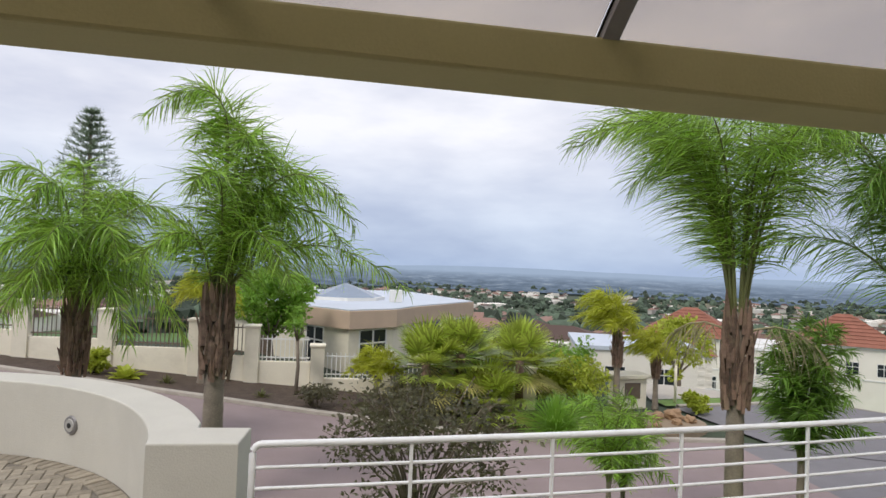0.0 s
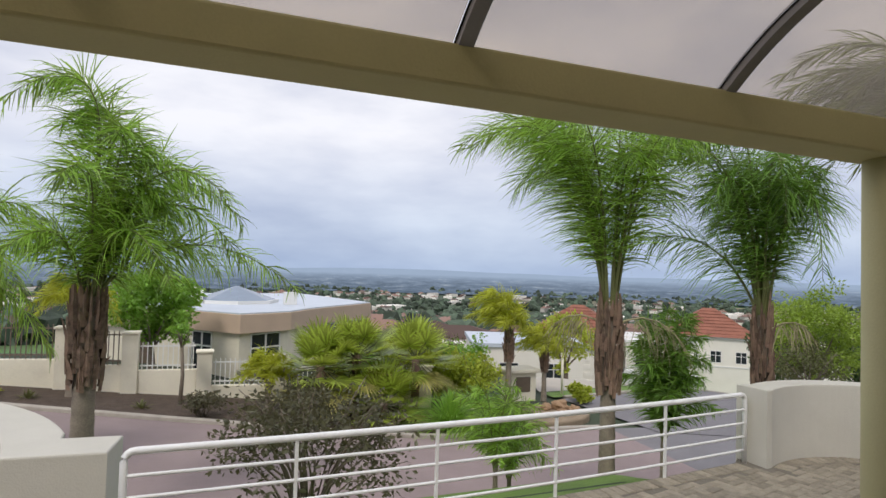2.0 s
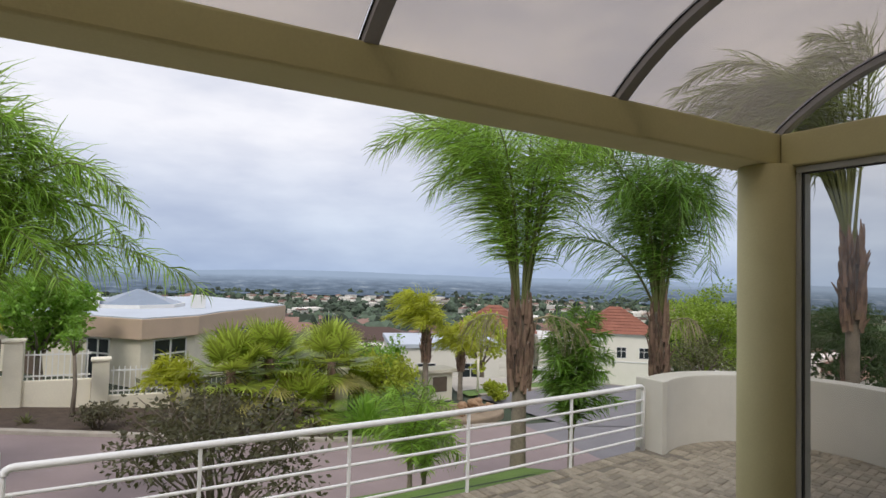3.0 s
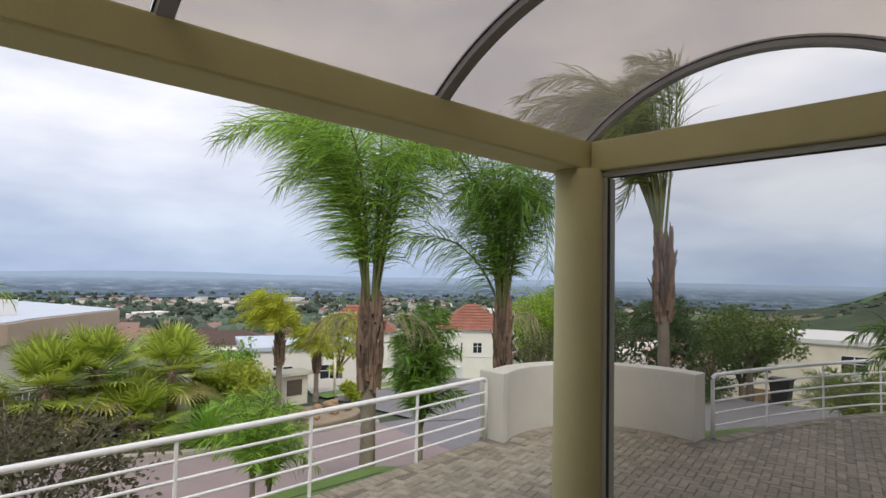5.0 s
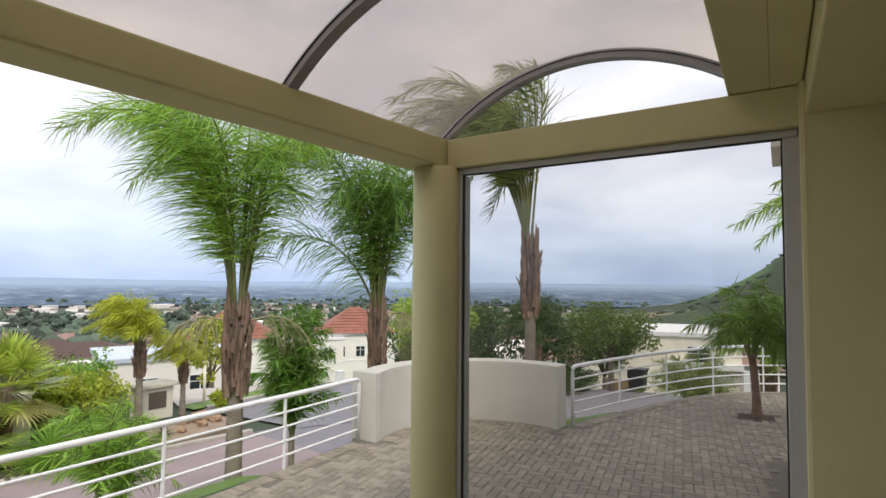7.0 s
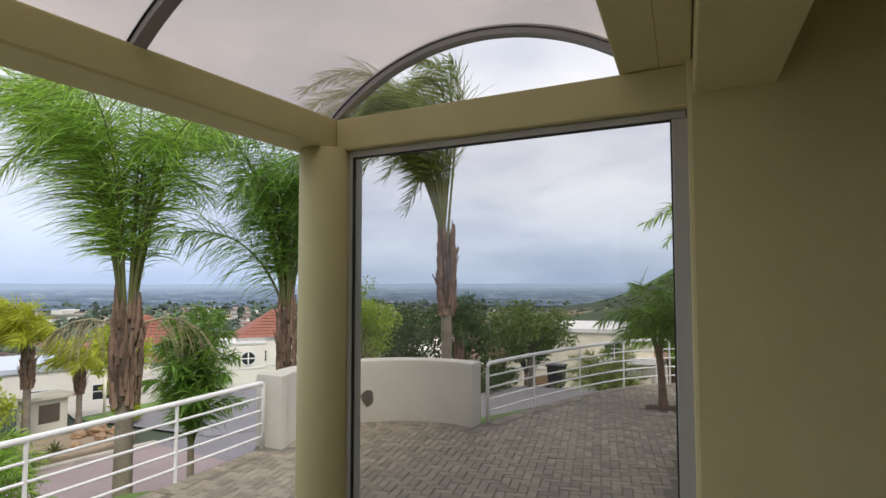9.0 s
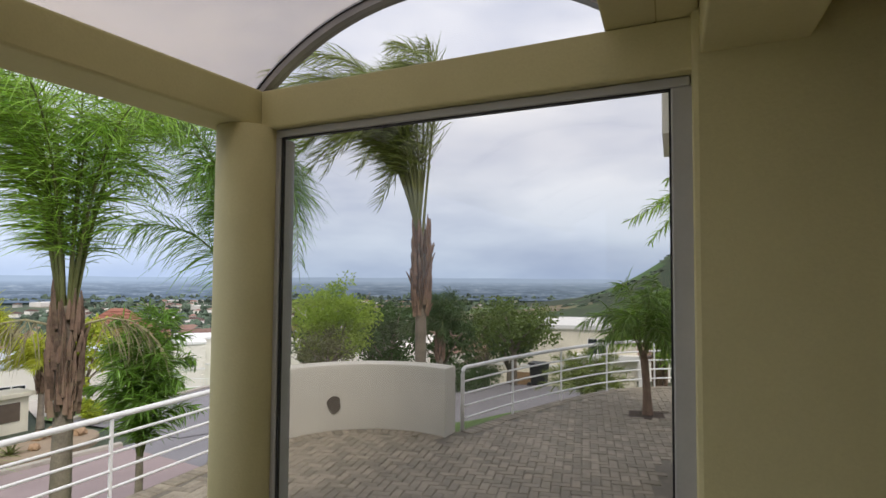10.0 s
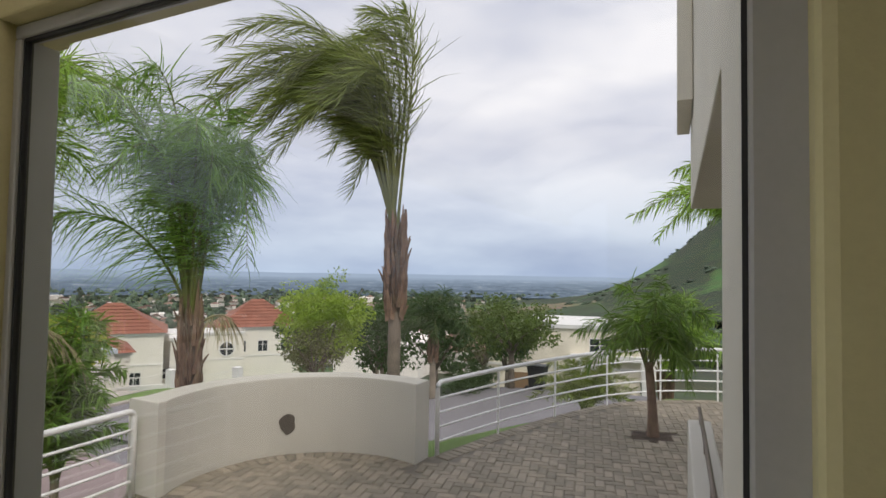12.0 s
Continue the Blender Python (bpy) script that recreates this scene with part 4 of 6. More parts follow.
SPEC_E = [(-1.15, 0.1, 2.65, 4.1, 0.75), (-0.75, -0.4, 2.9, 3.6, 0.6), (-0.2, 0.5, 2.7, 3.3, 0.55), (0.7, 0.0, 2.0, 2.9, 0.35), (2.2, 0.2, 1.1, 2.5, 0.2), (1.7, -0.8, 1.5, 2.5, 0.1), (3.05, 0.0, 0.15, 1.3, 0.3), (1.9, 0.9, 0.4, 1.3, 0.2),
          (-0.9, 0.3, 0.8, 1.2, 0.0), (-1.0, -0.9, 0.5, 1.3, 0.0), (0.9, -1.3, 0.3, 1.5, 0.0), (0.3, 1.5, 1.4, 2.2, 0.2), (-0.3, -1.3, 1.5, 2.2, 0.2), (-0.5, 0.2, 2.4, 3.5, 0.7), (1.3, 0.3, 1.7, 2.7, 0.25), (2.0, -0.4, 0.6, 2.1, 0.2), (0.2, -0.7, 2.2, 2.8, 0.4), (1.2, 0.8, 0.9, 2.0, 0.2), (0.9, -0.4, 1.2, 2.2, 0.1)]
SPEC_B = [(-2.75, 0.1, 1.95, 3.3, 0.0), (-2.3, -0.5, 2.3, 3.4, 0.1), (-2.4, 0.7, 1.5, 3.0, 0.0), (-1.95, 0.3, 0.75, 2.6, 0.05), (-1.6, -0.4, 1.7, 3.2, 0.1), (-1.3, 0.6, 2.4, 3.2, 0.2), (-0.45, 0.1, 3.0, 3.1, 0.5), (0.05, -0.2, 2.9, 2.6, 0.3),
          (-0.7, -0.8, 1.5, 2.8, 0.2), (-0.65, 0.4, 0.55, 2.1, 0.15), (-1.1, 1.2, 1.3, 2.6, 0.1), (-1.4, -0.9, 0.9, 2.6, 0.1), (-1.9, 0.0, 1.3, 2.9, 0.1), (-0.9, 0.0, 1.9, 3.1, 0.1), (-2.6, 0.4, 1.75, 3.3, 0.1), (-1.6, 0.5, 2.0, 3.2, 0.1), (-2.1, -0.2, 1.0, 2.8, 0.1), (-1.2, -0.5, 1.4, 3.0, 0.2), (-0.6, 0.0, 2.6, 3.1, 0.4), (-2.5, 0.0, 1.2, 2.7, 0.0), (-2.9, 0.3, 1.6, 2.9, 0.0)]
SPEC_D = [(-1.8, 0.3, 2.75, 3.2, 0.0), (-1.5, -0.5, 2.2, 3.0, 0.0), (-1.0, 0.5, 2.8, 3.1, 0.0), (-1.75, 0.0, 0.95, 1.35, -0.1), (-0.5, -0.4, 2.8, 2.9, 0.0), (0.4, 0.2, 2.4, 2.9, 0.1), (0.75, 0.0, 1.3, 3.0, 0.3), (0.65, -0.5, 0.5, 2.7, 0.35), (0.5, 0.8, 1.4, 2.7, 0.2),
          (-0.3, 1.1, 2.2, 2.7, 0.0), (0.1, -1.0, 1.9, 2.7, 0.0), (-0.8, -0.9, 1.4, 2.5, 0.0), (-0.6, 0.8, 1.1, 2.5, 0.0), (0.3, 0.3, 0.9, 2.4, 0.1), (-1.9, 0.1, 2.2, 3.1, 0.0), (0.0, 0.0, 1.3, 2.7, 0.3), (-0.3, 0.3, 1.6, 2.8, 0.2), (0.2, -0.6, 1.2, 2.6, 0.2)]
SPEC_F = [(1.7, 0.1, 1.5, 2.5, 0.2), (1.75, -0.5, -0.7, 1.2, 0.1), (1.2, 0.8, 0.4, 1.9, 0.1), (1.35, -1.0, 0.2, 1.8, 0.0), (-0.1, 0.2, 2.6, 2.7, 0.1), (-1.2, 0.3, 2.2, 2.9, 0.0), (-1.9, 0.2, 1.2, 2.5, 0.0), (-1.9, -0.7, 0.1, 1.8, 0.0), (-1.3, 1.1, 0.8, 2.2, 0.0),
          (0.5, 1.2, 1.9, 2.5, 0.0), (0.6, -1.4, 0.9, 2.1, 0.0), (-0.6, -1.5, 0.6, 2.1, 0.0), (-2.0, 0.5, -0.6, 1.1, 0.0), (0.9, 0.3, 1.9, 2.6, 0.1), (-0.7, -0.6, 1.9, 2.6, 0.0), (0.8, -1.2, -0.6, 1.2, 0.0), (-1.2, -1.3, -0.5, 1.2, 0.0)]
SPEC_YOUNG = [(-0.95, 0.0, 0.35, 0.75, 0.0), (-0.75, -0.4, -0.1, 0.6, 0.0), (0.55, 0.1, 0.2, 0.75, 0.1), (0.75, -0.3, 0.6, 0.9, 0.1), (0.35, 0.5, 0.9, 1.0, 0.1), (-0.4, 0.5, 1.0, 1.1, 0.0), (0.1, -0.5, 0.8, 1.0, 0.1), (0.6, 0.4, -0.1, 0.5, 0.1),
              (0.4, -0.6, 0.0, 0.6, 0.0), (-0.3, -0.7, 0.3, 0.8, 0.0), (-0.6, 0.6, 0.4, 0.8, 0.0), (0.85, 0.0, 0.1, 0.6, 0.1), (0.15, 0.2, 1.15, 0.9, 0.1), (0.5, 0.0, -0.35, 0.45, 0.15)]
FRUIT_A = ((-0.75, -0.2, 0.75), (0.85, 0.1, 0.8))
palm("palm_tree", (5.12, 6.35, -2.2), 1.05, 0.125, "tall queen palm with arching green fronds swept by wind", SPEC_A, view=42, seed=3, wind=0.75, petiole=0.13, leaf_len=1.0, leaflets=125, hang=0.9, width=0.0145, fruit=FRUIT_A)
palm("palm_tree", (9.03, 3.78, -2.2), 2.12, 0.105, "tall queen palm behind the curved white wall, fronds blown aside", SPEC_B, view=61, seed=5, leaf=PALM_OLD, wind=1.5, petiole=0.22, leaf_len=0.78, leaflets=125, hang=0.75, width=0.0155, spread=0.6)
palm("palm_tree", (7.15, 5.55, -2.2), 1.0, 0.092, "queen palm with dense green fronds beside the curved wall", SPEC_D, view=46, seed=7, leaf=PALM_DEEP, wind=0.4, petiole=0.10, leaf_len=0.9, leaflets=112, hang=1.15, width=0.0145, fruit=((0.5, -0.3, 0.5),))
palm("palm_tree", (-1.75, 9.25, -2.6), 0.95, 0.175, "queen palm with a thick trunk beside the road", SPEC_E, view=-8, seed=9, leaf_len=0.88, leaflets=125, wind=0.2, petiole=0.10, width=0.019, hang=1.0)
palm("palm_tree", (-4.4, 11.1, -2.6), 0.55, 0.15, "broad queen palm with drooping fronds before the boundary wall", SPEC_F, view=-20, seed=11, leaf_len=0.95, leaflets=125, wind=0.15, petiole=0.14, width=0.021, hang=1.5, size=1.1)
palm("palm_tree", (10.35, 0.55, -0.69), 0.30, 0.07, "young palm growing out of a hole in the paving", SPEC_YOUNG, view=84, seed=13, boots=False, leaf=PALM_DARK, leaf_len=0.48, width=0.018, leaflets=60, hang=1.4, wind=0.5, lean=(0.02, 0.06), bark=BOOT, petiole=0.2, size=0.55)
palm("palm_tree", gnd(6.0, 6.2), -0.8, 0.055, "small feathery palm on the bank beyond the railing", ring_spec(20, 0.62, 0.35, 1.8, 15, 0.05, 1.1), view=45, seed=15, boots=False, leaf=PALM_DEEP, leaf_len=0.42, leaflets=80, hang=0.9, wind=0.3, width=0.019, petiole=0.1, size=0.6)
palm("palm_tree", gnd(9.8, 17.75), -0.75, 0.12, "yellow-green palm bent by wind on the planted corner", ring_spec(16, 1.2, 0.1, 1.45, 17, -0.55), view=30, seed=17, leaf=PALM_YELLOW, leaf_len=0.6, wind=1.3, width=0.03, leaflets=70, hang=0.9, size=0.7)
palm("palm_tree", gnd(11.5, 18.1), -1.55, 0.10, "small yellow-green palm beside the side road", ring_spec(14, 1.0, -0.2, 1.0, 19, -0.45), view=32, seed=19, leaf=PALM_YELLOW, leaf_len=0.5, wind=1.2, width=0.028, leaflets=64, hang=1.1, size=0.6)
palm("palm_tree", gnd(-3.5, 17.9), 0.05, 0.13, "yellow-green palm on a slim grey trunk by the wall", ring_spec(13, 1.2, -0.4, 0.9, 21), view=-10, seed=21, leaf=PALM_YELLOW, leaf_len=0.55, boots=False, leaflets=60, width=0.03, size=0.7)
palm("palm_tree", gnd(1.5, 16.6), -1.95, 0.09, "low yellow-green palm in the mulch bed", ring_spec(15, 1.0, -0.2, 0.9, 23), view=6, seed=23, leaf=PALM_YELLOW, leaf_len=0.45, boots=False, leaflets=54, width=0.028, size=0.6)
palm("palm_tree", (15.6, -0.75, -2.0), 2.35, 0.13, "palm rising behind the corner of the house", ring_spec(16, 2.0, -0.3, 1.6, 25, -0.3), view=84, wind=0.6, seed=25, leaf=PALM_LEAF, width=0.026, leaflets=80, hang=1.2)
palm("palm_tree", (16.2, 0.9, -2.6), -0.6, 0.12, "bushy green palm beyond the curved railing", ring_spec(17, 1.5, -0.2, 1.4, 27), view=84, seed=27, leaflets=80, width=0.022)
palm("palm_tree", (14.7, 2.35, -2.4), -1.5, 0.12, "low date palm with stiff fronds outside the railing", ring_spec(22, 1.3, -0.1, 1.2, 29, 0.0, 1.0), view=80, seed=29, leaf_len=0.3, boots=False, wind=0.1, hang=0.2, leaf=PALM_OLD, leaflets=70, width=0.018, size=0.7)
palm("palm_tree", gnd(21.6, 9.6), -1.1, 0.14, "dark feathery palm across the side road", ring_spec(17, 1.9, -0.3, 1.7, 31), view=63, seed=31, leaf=LEAF_DEEP, leaflets=80, width=0.024)

shrub("shrub", gnd(1.25, 7.9), 3.0, 2.5, "open dark-leaved shrub with bare grey stems below the railing", SHRUB_DARK, 41, 34, 150, 26, 0.085, 0.3)
shrub("shrub", gnd(2.2, 15.5), 2.4, 1.2, "dark low shrub in the mulch bed", SHRUB_DARK, 42, 18, 70, 40, 0.1)
shrub("shrub", gnd(-0.2, 15.9), 1.2, 0.9, "dark low shrub beside the kerb", SHRUB_DARK, 43, 10, 30, 30, 0.09)
fan_palm("fan_palm", gnd(2.9, 16.3), 1.45, 1.5, "bushy fan palm with yellowing lower leaves", FAN_LEAF, DEAD_FAN, 30, 51)
fan_palm("fan_palm", gnd(4.0, 16.6), 1.75, 1.5, "bushy fan palm with yellowing lower leaves before the wall", FAN_LEAF, DEAD_FAN, 32, 52)
fan_palm("fan_palm", gnd(4.7, 16.0), 0.5, 1.5, "low bushy fan palm near the kerb", FAN_LEAF, DEAD_FAN, 28, 54)
fan_palm("fan_palm", gnd(6.1, 17.2), 1.7, 1.55, "bushy green fan palm among garden shrubs", FAN_LEAF, DEAD_FAN, 30, 53)
for i, (x, y, w, h, m, lb) in enumerate(((6.3, 14.7, 2.6, 2.0, LEAF_GREEN, "bright green grassy shrub by the road"), (7.5, 15.4, 2.2, 1.9, LEAF_GREEN, "bright green grassy shrub by the road"), (8.4, 17.6, 2.4, 2.1, LEAF_LIME, "yellow-green shrub behind the planting island"),
                                     (6.6, 19.6, 3.0, 3.0, LEAF_LIME, "yellow-green leafy garden shrub"), (8.3, 21.5, 3.0, 2.4, LEAF_OLIVE, "olive green leafy garden shrub"), (12.6, 17.3, 0.9, 0.9, LEAF_LIME, "small yellow-green shrub on the verge"), (4.4, 18.6, 2.4, 2.1, LEAF_GREEN, "leafy green shrub in the garden bed"), (7.4, 18.4, 2.2, 2.2, LEAF_LIME, "yellow-green shrub in the garden bed"), (9.0, 19.6, 2.4, 2.4, LEAF_GREEN, "leafy green shrub beside the drive"), (-6.6, 18.2, 0.9, 0.8, LEAF_LIME, "small yellow-green shrub before the wall"))):
    rosette("ornamental_grass", gnd(x, y), h * 1.15, lb, m, 420, 60 + i, "shrub", 0.034, (8, 89), 0.5) if i < 2 else shrub("shrub", gnd(x, y), w, h, lb, m, 60 + i, 16, 70, 45, 0.13)
for i, (x, y) in enumerate(((3.55, 6.7), (4.1, 7.3))):
    palm("palm_seedling", gnd(x, y), ground_z(x, y) + 0.45, 0.04, "small feathery green palm on the bank under the railing", ring_spec(14, 0.75, 0.0, 1.0, 80 + i), view=30, seed=80 + i, boots=False, leaf_len=0.34, leaflets=46, width=0.015, wind=0.5, size=0.5, petiole=0.12)
tree("tree", gnd(-1.85, 20.6), 3.9, 1.65, "round-crowned green tree behind the boundary wall", LEAF_GREEN, 71, 0.1, 120, 60, 0.16, 0.3)
tree("tree", gnd(24.8, 7.6), 3.7, 2.2, "spreading small-leaved tree beside the driveway", LEAF_MID, 72, 0.13, 95, 60, 0.15, 0.42, 0.6)
tree("tree", gnd(22.8, 15.7), 4.8, 2.3, "lime green weeping tree beyond the curved wall", LEAF_FRESH, 73, 0.1, 170, 70, 0.14, 0.2)
tree("tree", gnd(40, 15.0), 5.5, 2.6, "yellow-green tree behind the driveway", LEAF_OLIVE, 74, 0.15, 70, 50, 0.22, 0.3)
tree("tree", gnd(20.6, 14.4), 2.6, 1.4, "grey-green shrubby tree below the curved wall", LEAF_OLIVE, 75, 0.07, 60, 45, 0.11, 0.25)
tree("sapling", gnd(-0.8, 17.2), 2.3, 0.4, "slim young tree with few leaves at the kerb", LEAF_GREEN, 76, 0.05, 12, 30, 0.12, 0.75)
for i, (x, y, h, r, m) in enumerate(((27, 12.2, 4.2, 2.2, LEAF_DEEP), (29, 16.5, 4.8, 2.4, LEAF_DEEP), (31, 10.0, 4.6, 2.0, LEAF_DEEP), (34, 20, 6.0, 2.6, LEAF_DEEP), (17.5, 25.5, 4.0, 1.6, LEAF_LIME), (29, 21.5, 4.4, 2.2, LEAF_DEEP))):
    tree("tree", gnd(x, y), h, r, "dense dark green garden tree" if m is LEAF_DEEP else "green garden tree below the terrace", m, 90 + i, 0.12, 60, 50, 0.22, 0.2)
rnd_m = random.Random(19)
for k in range(34):
    bb, dd = radians(rnd_m.uniform(-4, 70)), rnd_m.uniform(34, 125)
    x, y = dd * math.sin(bb), dd * math.cos(bb)
    if (1 < x < 9 and y < 40) or (38 < x < 76 and 44 < y < 78) or (42 < x < 56 and y < 18) or abs(x - 24.5) < 7 and abs(y - 42) < 8:
        continue
    if 34 < math.degrees(bb) < 57 and dd < 95:
        continue
    kk = rnd_m.random()
    mm = LEAF_DEEP if kk < 0.6 else LEAF_OLIVE if kk < 0.85 else LEAF_LIME
    tree("tree", gnd(x, y), rnd_m.uniform(3.0, 5.5), rnd_m.uniform(1.6, 3.0), "garden tree on the slope between the houses", mm, 200 + k, 0.12, 34, 34, 0.32, 0.2, 0.75, "slope trees")
hedge = thing("hedge", "clipped dark green hedge beside the driveway", "hedge", gnd(24.0, 8.9))
rnd_h = random.Random(5)
v, f = leaf_cloud(rnd_h, [(Vector((rnd_h.uniform(-1.6, 1.6), rnd_h.uniform(-0.5, 0.5), rnd_h.uniform(0.15, 0.6))), 0.3) for _ in range(80)], 40, 1.0, 0.1)
raw("foliage", v, f, LEAF_DEEP, hedge)
rosette("aloe", gnd(-4.4, 17.6), 0.45, "spiky grey-green aloe in the mulch bed", LEAF_OLIVE, 28, 31, group="aloes")
rosette("aloe", gnd(-1.7, 16.7), 0.40, "spiky grey-green aloe in the mulch bed", LEAF_OLIVE, 26, 32, group="aloes")
rosette("aloe", gnd(9.3, 15.4, 0.2), 0.45, "spiky aloe on the planting island", LEAF_OLIVE, 28, 33, group="aloes")
rosette("philodendron", gnd(-5.6, 17.9), 0.8, "broad-leaved yellow-green plant before the boundary wall", LEAF_LIME, 22, 34, "plant", 0.28, (15, 75), 0.4)


def pine(name, at, height, reach, label, seed=1):
    """A tall pine of whorled tiers that taper to a slim tip."""
    rnd = random.Random(seed)
    t = thing(name, label, "tree", at)
    tube("trunk", [(0, 0, -0.3), (0.03, 0, height * 0.5), (0, 0, height)], 0.16, TWIG, t, 8, "", (1.2, 0.8, 0.15))
    v, f = [], []
    for i in range(26):
        g = (i + 0.5) / 26
        z, r = height * (0.2 + 0.8 * g), reach * (1.02 - g) ** 0.7
        for k in range(7):
            a = 6.283 * (k + 0.5 * (i % 2)) / 7 + rnd.uniform(-0.15, 0.15)
            d = Vector((math.cos(a), math.sin(a), 0.25))
            for s_ in range(48):
                q = Vector((0, 0, z)) + d * r * rnd.random() + Vector((0, 0, rnd.uniform(-0.04, 0.04)))
                o = (d * 0.6 + Vector((rnd.uniform(-1, 1), rnd.uniform(-1, 1), rnd.uniform(-0.2, 0.9)))).normalized() * rnd.uniform(0.15, 0.38)
                w = o.cross(Vector((rnd.uniform(-1, 1), rnd.uniform(-1, 1), 1))).normalized() * 0.02
                b = len(v)
                v += [q - w, q + w, q + o]
                f.append((b, b + 1, b + 2))
    raw("crown", v, f, PINE_LEAF, t)
    return t


pine("pine_tree", gnd(-9.6, 25.5), 9.3, 2.3, "tall grey-green tiered pine behind the boundary wall", 12)


# ---- neighbours ----
def pillar(name, at, w, h, mat, label, group=""):
    t = thing(name, label, "pillar", at, group)
    part("shaft", box(-w / 2, -w / 2, -0.5, w / 2, w / 2, h, 0.01), mat, t)
    part("cap", box(-w / 2 - 0.04, -w / 2 - 0.04, h + 0.002, w / 2 + 0.04, w / 2 + 0.04, h + 0.07, 0.015), mat, t)
    return t


WALL_LINE = [(-14.5, 20.8), (-11.6, 20.25), (-9.1, 19.8), (-6.6, 19.4), (-3.9, 18.9), (-2.2, 18.58), (-0.2, 18.37), (1.95, 18.1), (4.2, 17.85), (6.5, 17.5)]
for i, (x, y) in enumerate(WALL_LINE):
    pillar("pillar", gnd(x, y), 0.42, 1.75 if x < -0.5 else 1.35, NEIGHBOUR, "cream plastered boundary wall pillar with a cap", "boundary pillars")
for (x0, y0), (x1, y1) in zip(WALL_LINE, WALL_LINE[1:]):
    L = math.hypot(x1 - x0, y1 - y0)
    z = min(ground_z(x0, y0), ground_z(x1, y1))
    dz = ground_z(x0, y0) - z
    m = pose(x0, y0, z + dz * 0.5, 0, 0, math.degrees(math.atan2(y1 - y0, x1 - x0)))
    low = x0 > -0.5
    tagged(part("wall_boundary", box(0.212, -0.11, -0.6, L - 0.212, 0.11, 0.45 if low else 0.78, 0.01, None, m), NEIGHBOUR), "cream plastered low boundary wall", "wall", "", "structure")
    steel, bar_h = (WHITE_TRIM, 0.8) if x0 > -3.0 else (BRONZE, 0.98)
    fence = tagged(new("fence_panel"), "white steel palisade panel on the low boundary wall" if x0 > -3.0 else "bronze steel palisade panel on the boundary wall", "fence", "boundary fence panels")
    fence.matrix_world = m @ pose(0.25, 0, 0.45 if low else 0.78)
    W = L - 0.5
    for h in (0.10, bar_h - 0.13):
        part("fence_rail", box(0, -0.015, h, W, 0.015, h + 0.04), steel, fence)
    nb = int(W / 0.13)
    bar = part("fence_bar", box(0.05, -0.01, 0.0, 0.075, 0.01, bar_h), steel, fence)
    for k in range(1, nb):
        b = new("fence_bar", bar.data)
        b.parent = fence
        b.location = (k * W / nb, 0, 0)


def window_part(parent, m, w, h, panes=2, depth=0.12, frame_mat=None):
    """A framed window set into a facade: m puts x along the wall, y outwards, z up, at its lower left corner."""
    win_ = part("window", box(0.0, -depth, 0.0, w, -depth + 0.03, h, 0, None, m), DARK_PANE, parent, "dark reflecting window")
    fm = frame_mat or WHITE_TRIM
    for b in ((-0.05, -0.03, -0.05, w + 0.05, 0.03, 0.0), (-0.05, -0.03, h, w + 0.05, 0.03, h + 0.05), (-0.05, -0.03, 0, 0.0, 0.03, h), (w, -0.03, 0, w + 0.05, 0.03, h)):
        part("window_frame", box(*b, 0, None, m), fm, win_)
    for k in range(1, panes):
        part("mullion", box(w * k / panes - 0.035, -0.02, 0, w * k / panes + 0.035, 0.028, h, 0, None, m), fm, win_)
    part("transom", box(0, -0.02, h * 0.62, w, 0.026, h * 0.62 + 0.06, 0, None, m), fm, win_)
    return win_


def facade_pose(p, q, along, z):
    a = math.atan2(q[1] - p[1], q[0] - p[0])
    return Matrix.Translation((p[0] + math.cos(a) * along, p[1] + math.sin(a) * along, z)) @ pose(0, 0, 0, 0, 0, math.degrees(a)) @ Matrix.Diagonal((1, -1, 1, 1))


def offset_poly(poly, o):
    c = Vector((sum(p[0] for p in poly) / len(poly), sum(p[1] for p in poly) / len(poly)))
    return [tuple(Vector(p) + (Vector(p) - c).normalized() * o) for p in poly]


# flat-roofed house with a salmon fascia
nh = thing("house", "single-storey cream house with salmon fascia and pale flat roof", "house")
NP = [(-3.6, 24.6), (-1.1, 23.6), (0.9, 21.3), (2.7, 22.4), (3.6, 23.9), (7.2, 27.8), (5.0, 36.0), (-6.5, 34.0)]
ZB, ZF, ZT = -3.6, -1.0, -0.33
part("wall", prism(NP, ZB, ZF - 0.002), NEIGHBOUR, nh)
part("fascia", prism(offset_poly(NP, 0.22), ZF, ZT, 0.02), FASCIA, nh, "salmon beige parapet band")
part("roof", prism(offset_poly(NP, 0.16), ZT + 0.004, ZT + 0.05), ROOF_GREY, nh, "pale blue-grey flat roof")
bm = bmesh.new()
bmesh.ops.create_cone(bm, cap_ends=True, segments=8, radius1=1.75, radius2=0.08, depth=0.58)
bmesh.ops.translate(bm, verts=bm.verts, vec=(1.0, 27.4, ZT + 0.48))
sk = part("skylight", bm, material("blue_grey_skylight", (0.22, 0.28, 0.36), 0.2, 0.1, 0.1, 2, 20, 0), nh, "faceted blue-grey roof light")
bm = bmesh.new()
bmesh.ops.create_cone(bm, cap_ends=True, segments=8, radius1=1.85, radius2=1.85, depth=0.14)
bmesh.ops.translate(bm, verts=bm.verts, vec=(1.0, 27.4, ZT + 0.12))
part("skylight_kerb", bm, WHITE_TRIM, sk)
part("chimney", box(2.9, 25.6, ZT + 0.05, 3.45, 26.0, ZT + 0.6, 0.02), WHITE_TRIM, nh)
